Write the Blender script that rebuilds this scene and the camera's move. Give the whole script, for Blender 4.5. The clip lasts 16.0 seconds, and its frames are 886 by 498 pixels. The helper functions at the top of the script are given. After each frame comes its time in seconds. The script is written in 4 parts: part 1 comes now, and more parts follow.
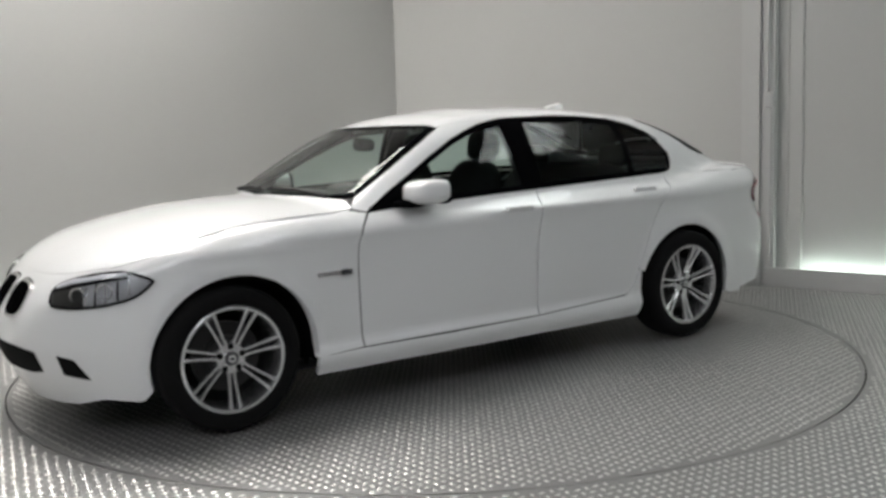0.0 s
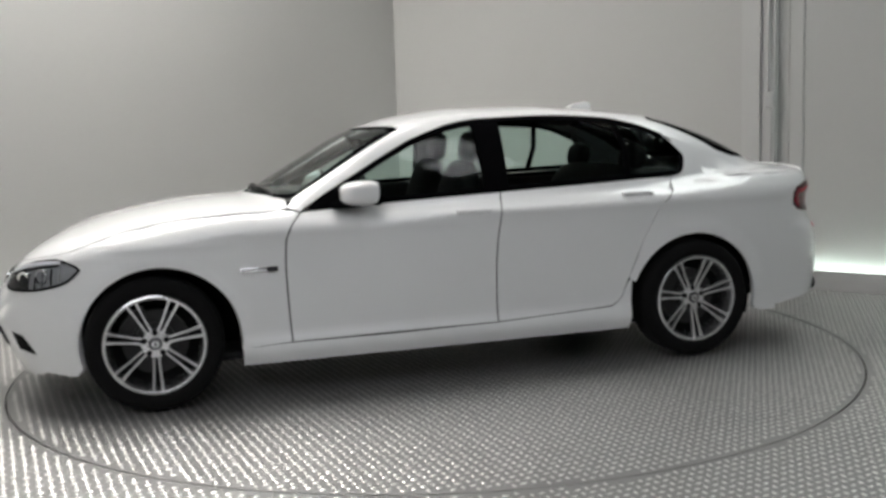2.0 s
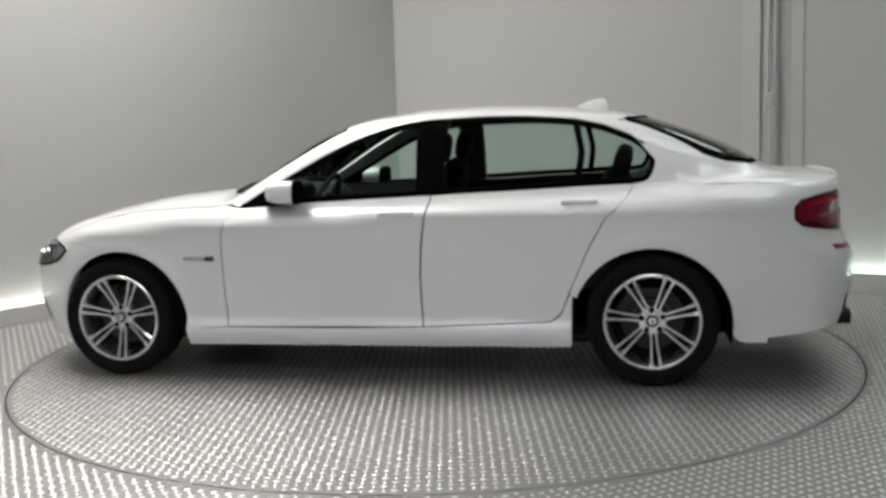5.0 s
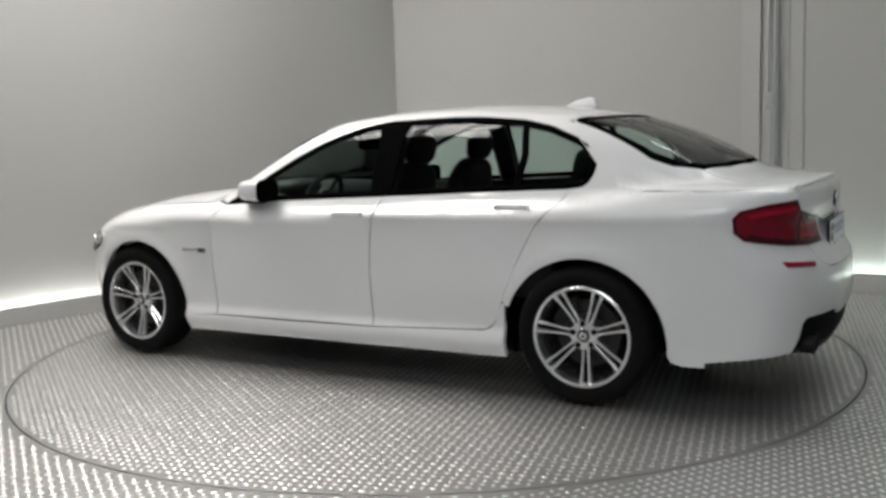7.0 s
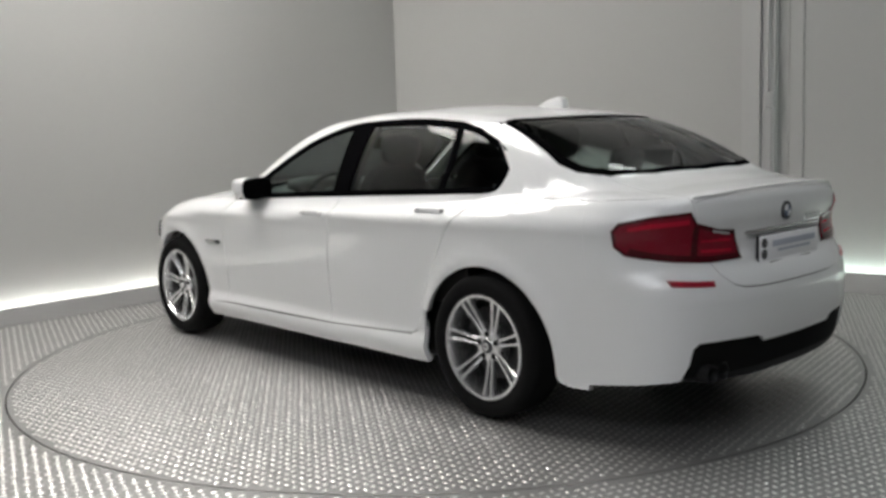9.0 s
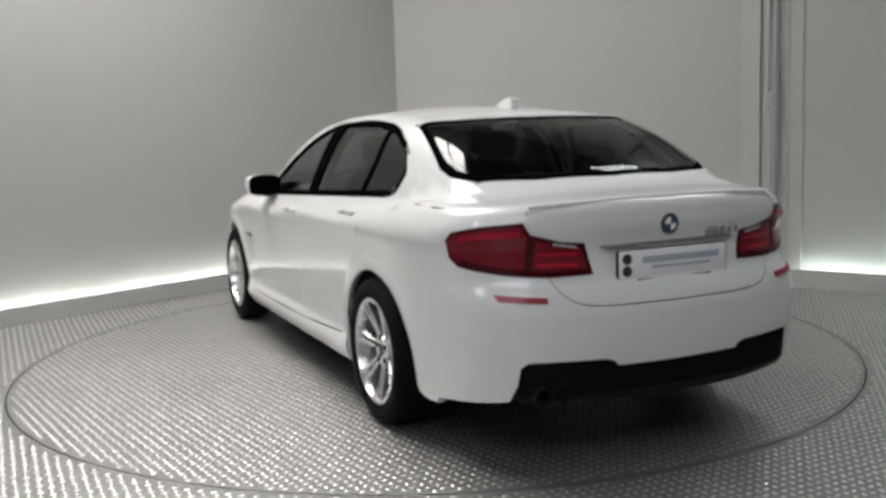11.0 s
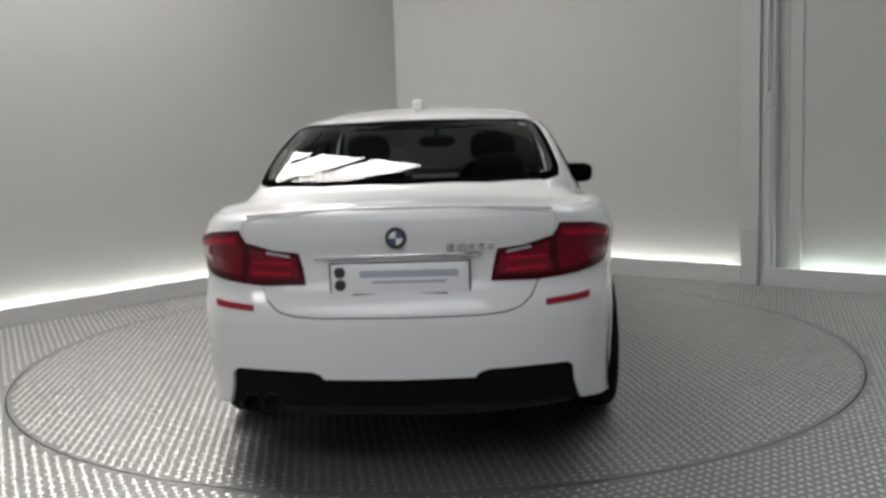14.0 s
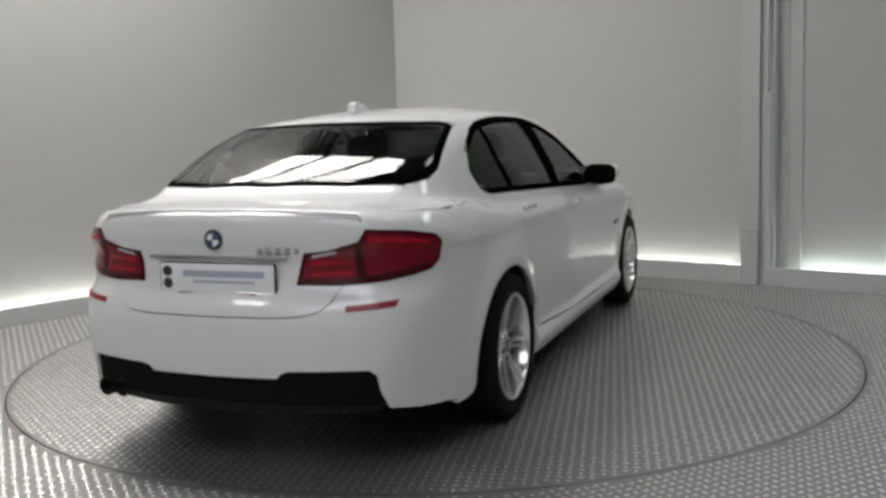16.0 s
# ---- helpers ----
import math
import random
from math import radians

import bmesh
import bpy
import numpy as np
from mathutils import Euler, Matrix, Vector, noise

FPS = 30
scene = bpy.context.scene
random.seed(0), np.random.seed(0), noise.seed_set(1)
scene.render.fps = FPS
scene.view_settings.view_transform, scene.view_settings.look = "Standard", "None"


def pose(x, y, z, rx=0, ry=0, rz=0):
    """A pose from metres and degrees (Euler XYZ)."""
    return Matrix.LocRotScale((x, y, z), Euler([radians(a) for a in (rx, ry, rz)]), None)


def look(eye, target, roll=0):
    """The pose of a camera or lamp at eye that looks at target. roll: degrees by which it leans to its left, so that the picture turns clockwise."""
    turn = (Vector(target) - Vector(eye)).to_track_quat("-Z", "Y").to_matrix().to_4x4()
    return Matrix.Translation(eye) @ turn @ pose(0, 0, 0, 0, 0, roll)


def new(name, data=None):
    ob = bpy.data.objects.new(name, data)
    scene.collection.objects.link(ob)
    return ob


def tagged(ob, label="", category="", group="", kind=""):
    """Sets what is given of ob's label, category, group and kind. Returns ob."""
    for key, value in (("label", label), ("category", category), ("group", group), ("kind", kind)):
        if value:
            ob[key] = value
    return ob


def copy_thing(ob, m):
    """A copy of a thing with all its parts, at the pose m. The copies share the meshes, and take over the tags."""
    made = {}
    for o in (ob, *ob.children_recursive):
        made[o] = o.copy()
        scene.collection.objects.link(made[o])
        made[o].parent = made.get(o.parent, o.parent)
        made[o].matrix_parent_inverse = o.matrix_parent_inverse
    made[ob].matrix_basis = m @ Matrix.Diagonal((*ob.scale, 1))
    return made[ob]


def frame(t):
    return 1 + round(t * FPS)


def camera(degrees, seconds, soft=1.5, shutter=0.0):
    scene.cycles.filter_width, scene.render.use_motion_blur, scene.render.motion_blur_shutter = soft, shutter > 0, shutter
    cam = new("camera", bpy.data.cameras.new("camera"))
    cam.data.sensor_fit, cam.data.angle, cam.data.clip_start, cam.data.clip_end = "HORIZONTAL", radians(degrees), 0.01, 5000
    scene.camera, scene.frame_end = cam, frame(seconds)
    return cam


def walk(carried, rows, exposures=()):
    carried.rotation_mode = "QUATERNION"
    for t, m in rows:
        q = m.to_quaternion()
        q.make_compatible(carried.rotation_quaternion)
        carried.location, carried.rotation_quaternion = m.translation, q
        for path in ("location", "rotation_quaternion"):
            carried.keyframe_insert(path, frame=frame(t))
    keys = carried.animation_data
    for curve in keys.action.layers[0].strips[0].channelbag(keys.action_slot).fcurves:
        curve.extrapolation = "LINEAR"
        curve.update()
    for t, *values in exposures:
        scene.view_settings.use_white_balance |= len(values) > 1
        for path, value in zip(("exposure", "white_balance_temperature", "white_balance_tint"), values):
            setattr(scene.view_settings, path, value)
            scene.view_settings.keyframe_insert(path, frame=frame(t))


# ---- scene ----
# ---------------------------------------------------------------- camera
EYE = (0.0, -5.824, 1.329)
cam = camera(50.26, 16.0, soft=3.2)
STAND = look(EYE, (EYE[0] + .10336, EYE[1] + 9.9236, EYE[2] - 1.22943), -1.885)
walk(cam, [(0, STAND), (16, STAND)], exposures=[(0, .12), (4, .12), (7, .0), (9, -.05), (12, -.08), (16, -.08)])

# ---------------------------------------------------------------- world and light
world = bpy.data.worlds.new("world")
scene.world = world
world.use_nodes = True
world.node_tree.nodes["Background"].inputs[0].default_value = (.5, .5, .52, 1)
world.node_tree.nodes["Background"].inputs[1].default_value = .02
PANEL_GLOW = 14.9
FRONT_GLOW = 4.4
SIDE_FILL = 6.5
LED_GLOW = 34.0


# ---------------------------------------------------------------- materials
def material(name, colour, rough=.5, metal=0.0, grain=0.0, scale=40.0, bump=0.0, coat=0.0, stain=0.0, spec=.5, uv="Object"):
    m = bpy.data.materials.new(name)
    m.use_nodes = True
    nodes, links = m.node_tree.nodes, m.node_tree.links
    b = nodes["Principled BSDF"]
    b.inputs["Base Color"].default_value = (*colour, 1)
    b.inputs["Roughness"].default_value = rough
    b.inputs["Metallic"].default_value = metal
    b.inputs["Coat Weight"].default_value = coat
    b.inputs["Coat Roughness"].default_value = .03
    b.inputs["Specular IOR Level"].default_value = spec
    if grain or bump or stain:
        place = nodes.new("ShaderNodeTexCoord")
        fine = nodes.new("ShaderNodeTexNoise")
        fine.inputs["Scale"].default_value = scale
        fine.inputs["Detail"].default_value = 5
        broad = nodes.new("ShaderNodeTexNoise")
        broad.inputs["Scale"].default_value = 1.3
        broad.inputs["Detail"].default_value = 3
        links.new(place.outputs[uv], fine.inputs["Vector"])
        links.new(place.outputs[uv], broad.inputs["Vector"])
        add = nodes.new("ShaderNodeMath")
        add.operation = "MULTIPLY_ADD"
        links.new(fine.outputs["Fac"], add.inputs[0])
        add.inputs[1].default_value = grain
        scaled = nodes.new("ShaderNodeMath")
        scaled.operation = "MULTIPLY"
        links.new(broad.outputs["Fac"], scaled.inputs[0])
        scaled.inputs[1].default_value = stain
        links.new(scaled.outputs[0], add.inputs[2])
        ramp = nodes.new("ShaderNodeMapRange")
        ramp.inputs["From Min"].default_value = 0
        ramp.inputs["From Max"].default_value = 1
        ramp.inputs["To Min"].default_value = 1 + (grain + stain) / 2
        ramp.inputs["To Max"].default_value = (grain + stain) / 2
        links.new(add.outputs[0], ramp.inputs["Value"])
        tint = nodes.new("ShaderNodeVectorMath")
        tint.operation = "SCALE"
        tint.inputs[0].default_value = colour
        links.new(ramp.outputs[0], tint.inputs["Scale"])
        links.new(tint.outputs[0], b.inputs["Base Color"])
        if bump:
            bm = nodes.new("ShaderNodeBump")
            bm.inputs["Strength"].default_value = bump
            bm.inputs["Distance"].default_value = .002
            links.new(fine.outputs["Fac"], bm.inputs["Height"])
            links.new(bm.outputs[0], b.inputs["Normal"])
    return m


def glowing(name, colour, strength):
    m = material(name, colour)
    b = m.node_tree.nodes["Principled BSDF"]
    b.inputs["Emission Color"].default_value = (*colour, 1)
    b.inputs["Emission Strength"].default_value = strength
    return m


def clear(name, colour, rough=.0, mix=.35):
    """A pane: part tinted see-through, part gloss."""
    m = bpy.data.materials.new(name)
    m.use_nodes = True
    nodes, links = m.node_tree.nodes, m.node_tree.links
    nodes.remove(nodes["Principled BSDF"])
    see, shine, both, gloss = (
        nodes.new("ShaderNodeBsdfTransparent"), nodes.new("ShaderNodeBsdfGlossy"), nodes.new("ShaderNodeMixShader"), nodes.new("ShaderNodeFresnel"))
    see.inputs[0].default_value = (*colour, 1)
    shine.inputs["Roughness"].default_value = rough
    gloss.inputs["IOR"].default_value = 1.0 + mix * 1.6
    links.new(gloss.outputs[0], both.inputs[0])
    links.new(see.outputs[0], both.inputs[1])
    links.new(shine.outputs[0], both.inputs[2])
    links.new(both.outputs[0], nodes["Material Output"].inputs[0])
    return m


WHITE = material("white_paint", (.74, .745, .75), .40, coat=1.0, grain=.015, scale=300, stain=.02)
WALL = material("wall_paint", (.345, .345, .335), .75, grain=.03, scale=25, bump=.15, stain=.05)
SKIRT = material("skirting_paint", (.36, .36, .355), .6, grain=.05, scale=30, stain=.06)
POST = material("post_paint", (.36, .36, .355), .55, grain=.04, scale=30, stain=.05)
CONDUIT = material("conduit_grey", (.335, .335, .33), .6, grain=.05, scale=30)
CEILING = material("ceiling_paint", (.055, .055, .055), .9, grain=.04, scale=20, stain=.08)
STEEL = material("tread_plate", (.31, .308, .302), .45, metal=.8, grain=.18, scale=60, bump=.12, stain=.22)
# studs far paler than their plate: part of their glint is in this colour
STUD = material("worn_glint_tread", (.82, .815, .80), .37, metal=.9, grain=.15, scale=70, stain=.15)
GAP = material("gap_black", (.006, .006, .006), .9, spec=.1)
RUBBER = material("rubber", (.004, .004, .0042), .85, grain=.2, scale=90, bump=.4, spec=.15)
PLASTIC = material("black_plastic", (.006, .006, .007), .6, spec=.25, grain=.15, scale=120, bump=.2)
PIANO = material("black_gloss", (.003, .003, .0034), .25, spec=.0)
ALLOY = material("alloy", (.76, .76, .77), .24, metal=.95, grain=.05, scale=50, stain=.05)
DARKMETAL = material("brake_iron", (.028, .028, .028), .5, metal=.6, grain=.2, scale=80)
CHROME = material("chrome", (.82, .82, .83), .08, metal=1.0)
SEAT = material("dark_leather", (.009, .0088, .0088), .75, spec=.2, grain=.2, scale=60, bump=.3)
CABIN = material("cabin_trim", (.010, .010, .0105), .65, grain=.2, scale=80, bump=.2)
LINING = material("grey_lining", (.06, .06, .058), .9, grain=.1, scale=80)
RED = material("red_lens", (.17, .001, .012), .14, coat=.4, grain=.35, scale=22, spec=.3)
BRIGHTRED = material("bright_red_lens", (.38, .004, .022), .2, coat=.1, spec=.3)
DEEPRED = material("deep_red_lens", (.05, .0008, .004), .14, coat=.15, grain=.1, scale=30, spec=.3)
REFLECTOR = material("reflector_red", (.28, .004, .02), .35, coat=.15, grain=.1, scale=200)
LAMPGREY = material("lamp_inner", (.55, .55, .56), .25, metal=.25, grain=.2, scale=25)
PLATE = material("plate_white", (.86, .86, .88), .45, coat=.3)
INK = material("grey_ink", (.42, .45, .52), .6)
DARKINK = material("dark_ink", (.04, .04, .045), .5)
BLUE = material("badge_blue", (.05, .09, .17), .3)
PANE = clear("tinted_pane", (.76, .86, .83), 0, .22)
REARPANE = clear("tinted_rear_pane", (.78, .86, .84), 0, .36)
LENS = clear("lamp_lens", (.85, .86, .88), .03, .33)
GLOW = glowing("panel_glow", (1.0, .97, .93), PANEL_GLOW)
# cool glow for the added front fill and for one panel reflected in the windows
COOLGLOW = glowing("front_glow", (.94, .96, 1.0), FRONT_GLOW)
SIDEFILL = glowing("side_fill", (.94, 1.0, .98), SIDE_FILL)
LED = glowing("led_glow", (1.0, 1.0, .95), LED_GLOW)
GREENLED = glowing("green_led_glow", (.84, 1.0, .92), LED_GLOW * 1.3)


# ---------------------------------------------------------------- mesh helpers
def part(name, bm, mat, parent=None, label="", smooth=True):
    me = bpy.data.meshes.new(name)
    bm.normal_update()
    bm.to_mesh(me)
    bm.free()
    me.materials.append(mat)
    if smooth:
        me.shade_smooth()
        me.set_sharp_from_angle(angle=radians(35))
    ob = new(name, me)
    ob.parent = parent
    if label:
        tagged(ob, label)
    return ob


def plain(name, verts, faces, mat, parent=None, label=""):
    me = bpy.data.meshes.new(name)
    me.from_pydata(verts, [], faces)
    me.update()
    me.materials.append(mat)
    ob = new(name, me)
    ob.parent = parent
    if label:
        tagged(ob, label)
    return ob


def box(size, at=(0, 0, 0), bevel=0.0, turn=None, segments=2):
    bm = bmesh.new()
    bmesh.ops.create_cube(bm, size=1)
    bmesh.ops.scale(bm, vec=size, verts=bm.verts)
    if bevel:
        bmesh.ops.bevel(bm, geom=bm.edges[:], offset=bevel, segments=segments, affect="EDGES", profile=.5)
    if turn:
        bmesh.ops.transform(bm, matrix=turn, verts=bm.verts)
    bmesh.ops.translate(bm, vec=at, verts=bm.verts)
    return bm


def lathe(profile, axis_point=(0, 0, 0), steps=48, closed=True):
    """Turns (radius, along) round the y axis; along runs outwards to +y."""
    bm = bmesh.new()
    rings = []
    for k in range(steps):
        a = 2 * math.pi * k / steps
        rings.append([bm.verts.new((r * math.cos(a), w, r * math.sin(a))) for r, w in profile])
    n = len(profile)
    for k in range(steps):
        p, q = rings[k], rings[(k + 1) % steps]
        for i in range(n if closed else n - 1):
            j = (i + 1) % n
            bm.faces.new((p[i], p[j], q[j], q[i]))
    bmesh.ops.recalc_face_normals(bm, faces=bm.faces)
    bmesh.ops.translate(bm, vec=axis_point, verts=bm.verts)
    return bm


def prism(outline, axis, low, high, bevel=0.0):
    """A flat outline pushed along an axis ('x', 'y' or 'z') from low to high."""
    bm = bmesh.new()

    def spot(a, b, c):
        return {"x": (c, a, b), "y": (a, c, b), "z": (a, b, c)}[axis]
    lower = [bm.verts.new(spot(a, b, low)) for a, b in outline]
    upper = [bm.verts.new(spot(a, b, high)) for a, b in outline]
    bm.faces.new(lower[::-1])
    bm.faces.new(upper)
    for i in range(len(outline)):
        j = (i + 1) % len(outline)
        bm.faces.new((lower[i], lower[j], upper[j], upper[i]))
    bmesh.ops.recalc_face_normals(bm, faces=bm.faces)
    if bevel:
        bmesh.ops.bevel(bm, geom=bm.edges[:], offset=bevel, segments=2, affect="EDGES", profile=.5)
    return bm


def blob(size, at, power=2.6, u=20, v=14, turn=None):
    """A cushion-like rounded solid."""
    bm = bmesh.new()

    def pw(c):
        return math.copysign(abs(c) ** (2 / power), c)
    grid = []
    for i in range(1, v):
        t = math.pi * (i / v - .5)
        grid.append([bm.verts.new((size[0] / 2 * pw(math.cos(t)) * pw(math.cos(2 * math.pi * k / u)),
                                   size[1] / 2 * pw(math.cos(t)) * pw(math.sin(2 * math.pi * k / u)),
                                   size[2] / 2 * pw(math.sin(t)))) for k in range(u)])
    lo, hi = bm.verts.new((0, 0, -size[2] / 2)), bm.verts.new((0, 0, size[2] / 2))
    for k in range(u):
        j = (k + 1) % u
        bm.faces.new((lo, grid[0][j], grid[0][k]))
        bm.faces.new((hi, grid[-1][k], grid[-1][j]))
        for i in range(v - 2):
            bm.faces.new((grid[i][k], grid[i][j], grid[i + 1][j], grid[i + 1][k]))
    if turn:
        bmesh.ops.transform(bm, matrix=turn, verts=bm.verts)
    bmesh.ops.translate(bm, vec=at, verts=bm.verts)
    return bm


def rod(points, radius, sides=10):
    bm = bmesh.new()
    rings = []
    pts = [Vector(p) for p in points]
    for i, p in enumerate(pts):
        d = (pts[min(i + 1, len(pts) - 1)] - pts[max(i - 1, 0)]).normalized()
        q = d.to_track_quat("Z", "X")
        rings.append([bm.verts.new(p + q @ Vector((radius * math.cos(2 * math.pi * k / sides), radius * math.sin(2 * math.pi * k / sides), 0)))
                      for k in range(sides)])
    for a, b in zip(rings, rings[1:]):
        for k in range(sides):
            j = (k + 1) % sides
            bm.faces.new((a[k], a[j], b[j], b[k]))
    bm.faces.new(rings[0][::-1])
    bm.faces.new(rings[-1])
    bmesh.ops.recalc_face_normals(bm, faces=bm.faces)
    return bm


# ---------------------------------------------------------------- the room
CORNER = Vector((-.325, 4.23, 0))
ALONG_LEFT = Vector((-.676, -.737, 0))
ALONG_RIGHT = Vector((.772, -.635, 0))
HEIGHT, SPAN = 5.1, 12.0


def wall_box(name, a, b, thick, z0, z1, mat, inward, label, category, kind="structure"):
    """An upright slab from a to b; its face on the room's side lies on the line a-b."""
    a, b = Vector(a), Vector(b)
    out = -Vector(inward).normalized() * thick
    verts = [(*p.xy, z) for z in (z0, z1) for p in (a, b, b + out, a + out)]
    ob = plain(name, verts, [(0, 1, 2, 3), (4, 7, 6, 5), (0, 4, 5, 1), (1, 5, 6, 2), (2, 6, 7, 3), (3, 7, 4, 0)], mat)
    return tagged(ob, label, category, kind=kind)


NORMAL_LEFT = Vector((.737, -.676, 0))
NORMAL_RIGHT = Vector((-.635, -.772, 0))
FAR_LEFT, FAR_RIGHT = CORNER + ALONG_LEFT * SPAN, CORNER + ALONG_RIGHT * SPAN
NEAR = FAR_LEFT + ALONG_RIGHT * SPAN
BACK = .11   # depth of the light trough behind the skirting
wall_box("wall_north_west", CORNER - NORMAL_LEFT * BACK - ALONG_LEFT * .3, FAR_LEFT - NORMAL_LEFT * BACK, .15, 0, HEIGHT, WALL, NORMAL_LEFT,
         "plain light grey painted studio wall", "wall")
wall_box("wall_north_east", CORNER - NORMAL_RIGHT * BACK - ALONG_RIGHT * .3, FAR_RIGHT - NORMAL_RIGHT * BACK, .15, 0, HEIGHT, WALL, NORMAL_RIGHT,
         "plain light grey painted studio wall", "wall")
wall_box("wall_south_west", FAR_LEFT, NEAR, .15, 0, HEIGHT, WALL, ALONG_LEFT * -1, "plain light grey painted studio wall", "wall")
wall_box("wall_south_east", FAR_RIGHT, NEAR, .15, 0, HEIGHT, WALL, ALONG_RIGHT * -1, "plain light grey painted studio wall", "wall")
plain_ceiling = box((20, 20, .1), (0, -4, HEIGHT + .05))
tagged(part("ceiling", plain_ceiling, CEILING, smooth=False), "dark painted ceiling over the turntable", "ceiling", kind="structure")

# skirting boards stand off the walls, light strips lie behind them
POST_A, POST_B = 3.705, 4.17   # along the right wall


def skirting(name, start, along, normal, a, b, high=.132):
    wall_box(name, start + along * a, start + along * b, .022, 0, high, SKIRT, normal, "grey painted skirting board hiding a light strip", "skirting")


def led(start, along, normal, a, b, glow=LED):
    p, q = start + along * a - normal * .05, start + along * b - normal * .05
    o = normal * -.025
    verts = [(*v.xy, z) for z in (.06, .075) for v in (p, q, q + o, p + o)]
    ob = plain("light_strip", verts, [(0, 1, 2, 3), (4, 7, 6, 5), (0, 4, 5, 1), (1, 5, 6, 2), (2, 6, 7, 3), (3, 7, 4, 0)], glow)
    tagged(ob, "glowing white light strip behind the skirting board", "light strip", group="light strips behind the skirting")


skirting("baseboard_west", CORNER, ALONG_LEFT, NORMAL_LEFT, -.05, SPAN)
skirting("baseboard_east", CORNER, ALONG_RIGHT, NORMAL_RIGHT, -.05, POST_A, .152)
skirting("baseboard_south", CORNER, ALONG_RIGHT, NORMAL_RIGHT, 3.90, SPAN, .152)
led(CORNER, ALONG_LEFT, NORMAL_LEFT, .15, 3.41)
led(CORNER, ALONG_LEFT, NORMAL_LEFT, 3.47, 6.6)
led(CORNER, ALONG_LEFT, NORMAL_LEFT, 6.8, 9.8)
led(CORNER, ALONG_RIGHT, NORMAL_RIGHT, .15, POST_A - .02)
led(CORNER, ALONG_RIGHT, NORMAL_RIGHT, POST_B + .02, 7.4, GREENLED)
led(CORNER, ALONG_RIGHT, NORMAL_RIGHT, 7.5, 10.2, GREENLED)


def on_right(a, depth, z):
    p = CORNER + ALONG_RIGHT * a + NORMAL_RIGHT * depth
    return (p.x, p.y, z)


TURN_RIGHT = math.degrees(math.atan2(ALONG_RIGHT.y, ALONG_RIGHT.x))


def wall_post():
    post = tagged(new("wall_post"), "grey boxed wall post with a slot and conduit", "post")
    post.matrix_basis = Matrix.Translation(on_right((POST_A + POST_B) / 2, 0, 0)) @ pose(0, 0, 0, 0, 0, TURN_RIGHT)
    w = POST_B - POST_A
    # in post space x runs along the wall, -y into the room
    part("side_board", box((.151, .104, HEIGHT), (-w / 2 + .0755, .052, HEIGHT / 2), .004), POST, post, smooth=False)
    part("side_board", prism([(.028, .109), (.028, .093), (.116, .093), (.119, .101), (.122, .093), (w / 2 - .008, .093), (w / 2, .101), (w / 2, .109)], "z", 0, HEIGHT), WALL, post, smooth=False)
    part("slot_back", box((.108, .08, HEIGHT), (-.0265, .064, HEIGHT / 2)), POST, post, smooth=False)
    part("conduit", rod([(-.020, .010, 1.55), (-.020, .010, HEIGHT)], .016), CONDUIT, post, "dull grey upright conduit")
    part("conduit", rod([(.002, .018, .16), (.002, .018, 1.50)], .009), CONDUIT, post)
    part("junction_box", box((.07, .05, .13), (-.004, .018, 1.50), .012), CONDUIT, post, "small grey junction box")
    part("foot_box", box((.142, .10, .46), (-w / 2 + .076, .035, .23), .006), CONDUIT, post, "grey box at the foot of the post", smooth=False)


wall_post()

# ceiling light panels in black bars, all out of view, two added as fill
def light_panel(x, y, length, width, turn, glow=GLOW):
    lamp = tagged(new("unseen_panel"), "unseen bright white panel in black bars, reflected light or added fill", "ceiling light", group="ceiling light panels")
    lamp.matrix_basis = pose(x, y, HEIGHT - .09, 0, 0, turn)
    part("diffuser", box((length, width, .02), (0, 0, 0), .004), glow, lamp, "glowing white diffuser", smooth=False)
    for s in (-1, 1):
        part("rail", box((length + .1, .06, .07), (0, s * (width / 2 + .03), .0), .006), PLASTIC, lamp, smooth=False)
        part("rail", box((.06, width, .07), (s * (length / 2 + .03), 0, 0), .006), PLASTIC, lamp, smooth=False)
    n = max(1, round(length / .9))
    for k in range(1, n):
        part("bar", box((.12, width, .05), (-length / 2 + length * k / n, 0, -.03), .006), PLASTIC, lamp, smooth=False)


light_panel(-2.25, .55, 2.9, 3.1, -43)
light_panel(-4.9, -4.3, 1.5, .9, 47)
# added fill behind the camera: one huge soft source, no known lamp
light_panel(-2.4, -8.2, 7.2, 3.8, 20, COOLGLOW)
light_panel(2.1, -3.0, 2.0, .9, -39, COOLGLOW)
# unseen fill added to lift the right end of the wall
light_panel(4.0, .05, 3.2, 1.1, -39, SIDEFILL)

def curve(xs, ys):
    xs, ys = np.array(xs, float), np.array(ys, float)
    h, d = np.diff(xs), np.diff(ys) / np.diff(xs)
    m = np.zeros(len(xs))
    m[0], m[-1] = d[0], d[-1]
    for i in range(1, len(xs) - 1):
        if d[i - 1] * d[i] > 0:
            a, b = 2 * h[i] + h[i - 1], h[i] + 2 * h[i - 1]
            m[i] = (a + b) / (a / d[i - 1] + b / d[i])
    def at(x):
        x = np.clip(x, xs[0], xs[-1])
        i = np.clip(np.searchsorted(xs, x) - 1, 0, len(h) - 1)
        s = (x - xs[i]) / h[i]
        return (ys[i] * (1 + 2 * s) * (1 - s) ** 2 + h[i] * m[i] * s * (1 - s) ** 2
                + ys[i + 1] * s * s * (3 - 2 * s) + h[i] * m[i + 1] * s * s * (s - 1))
    return at


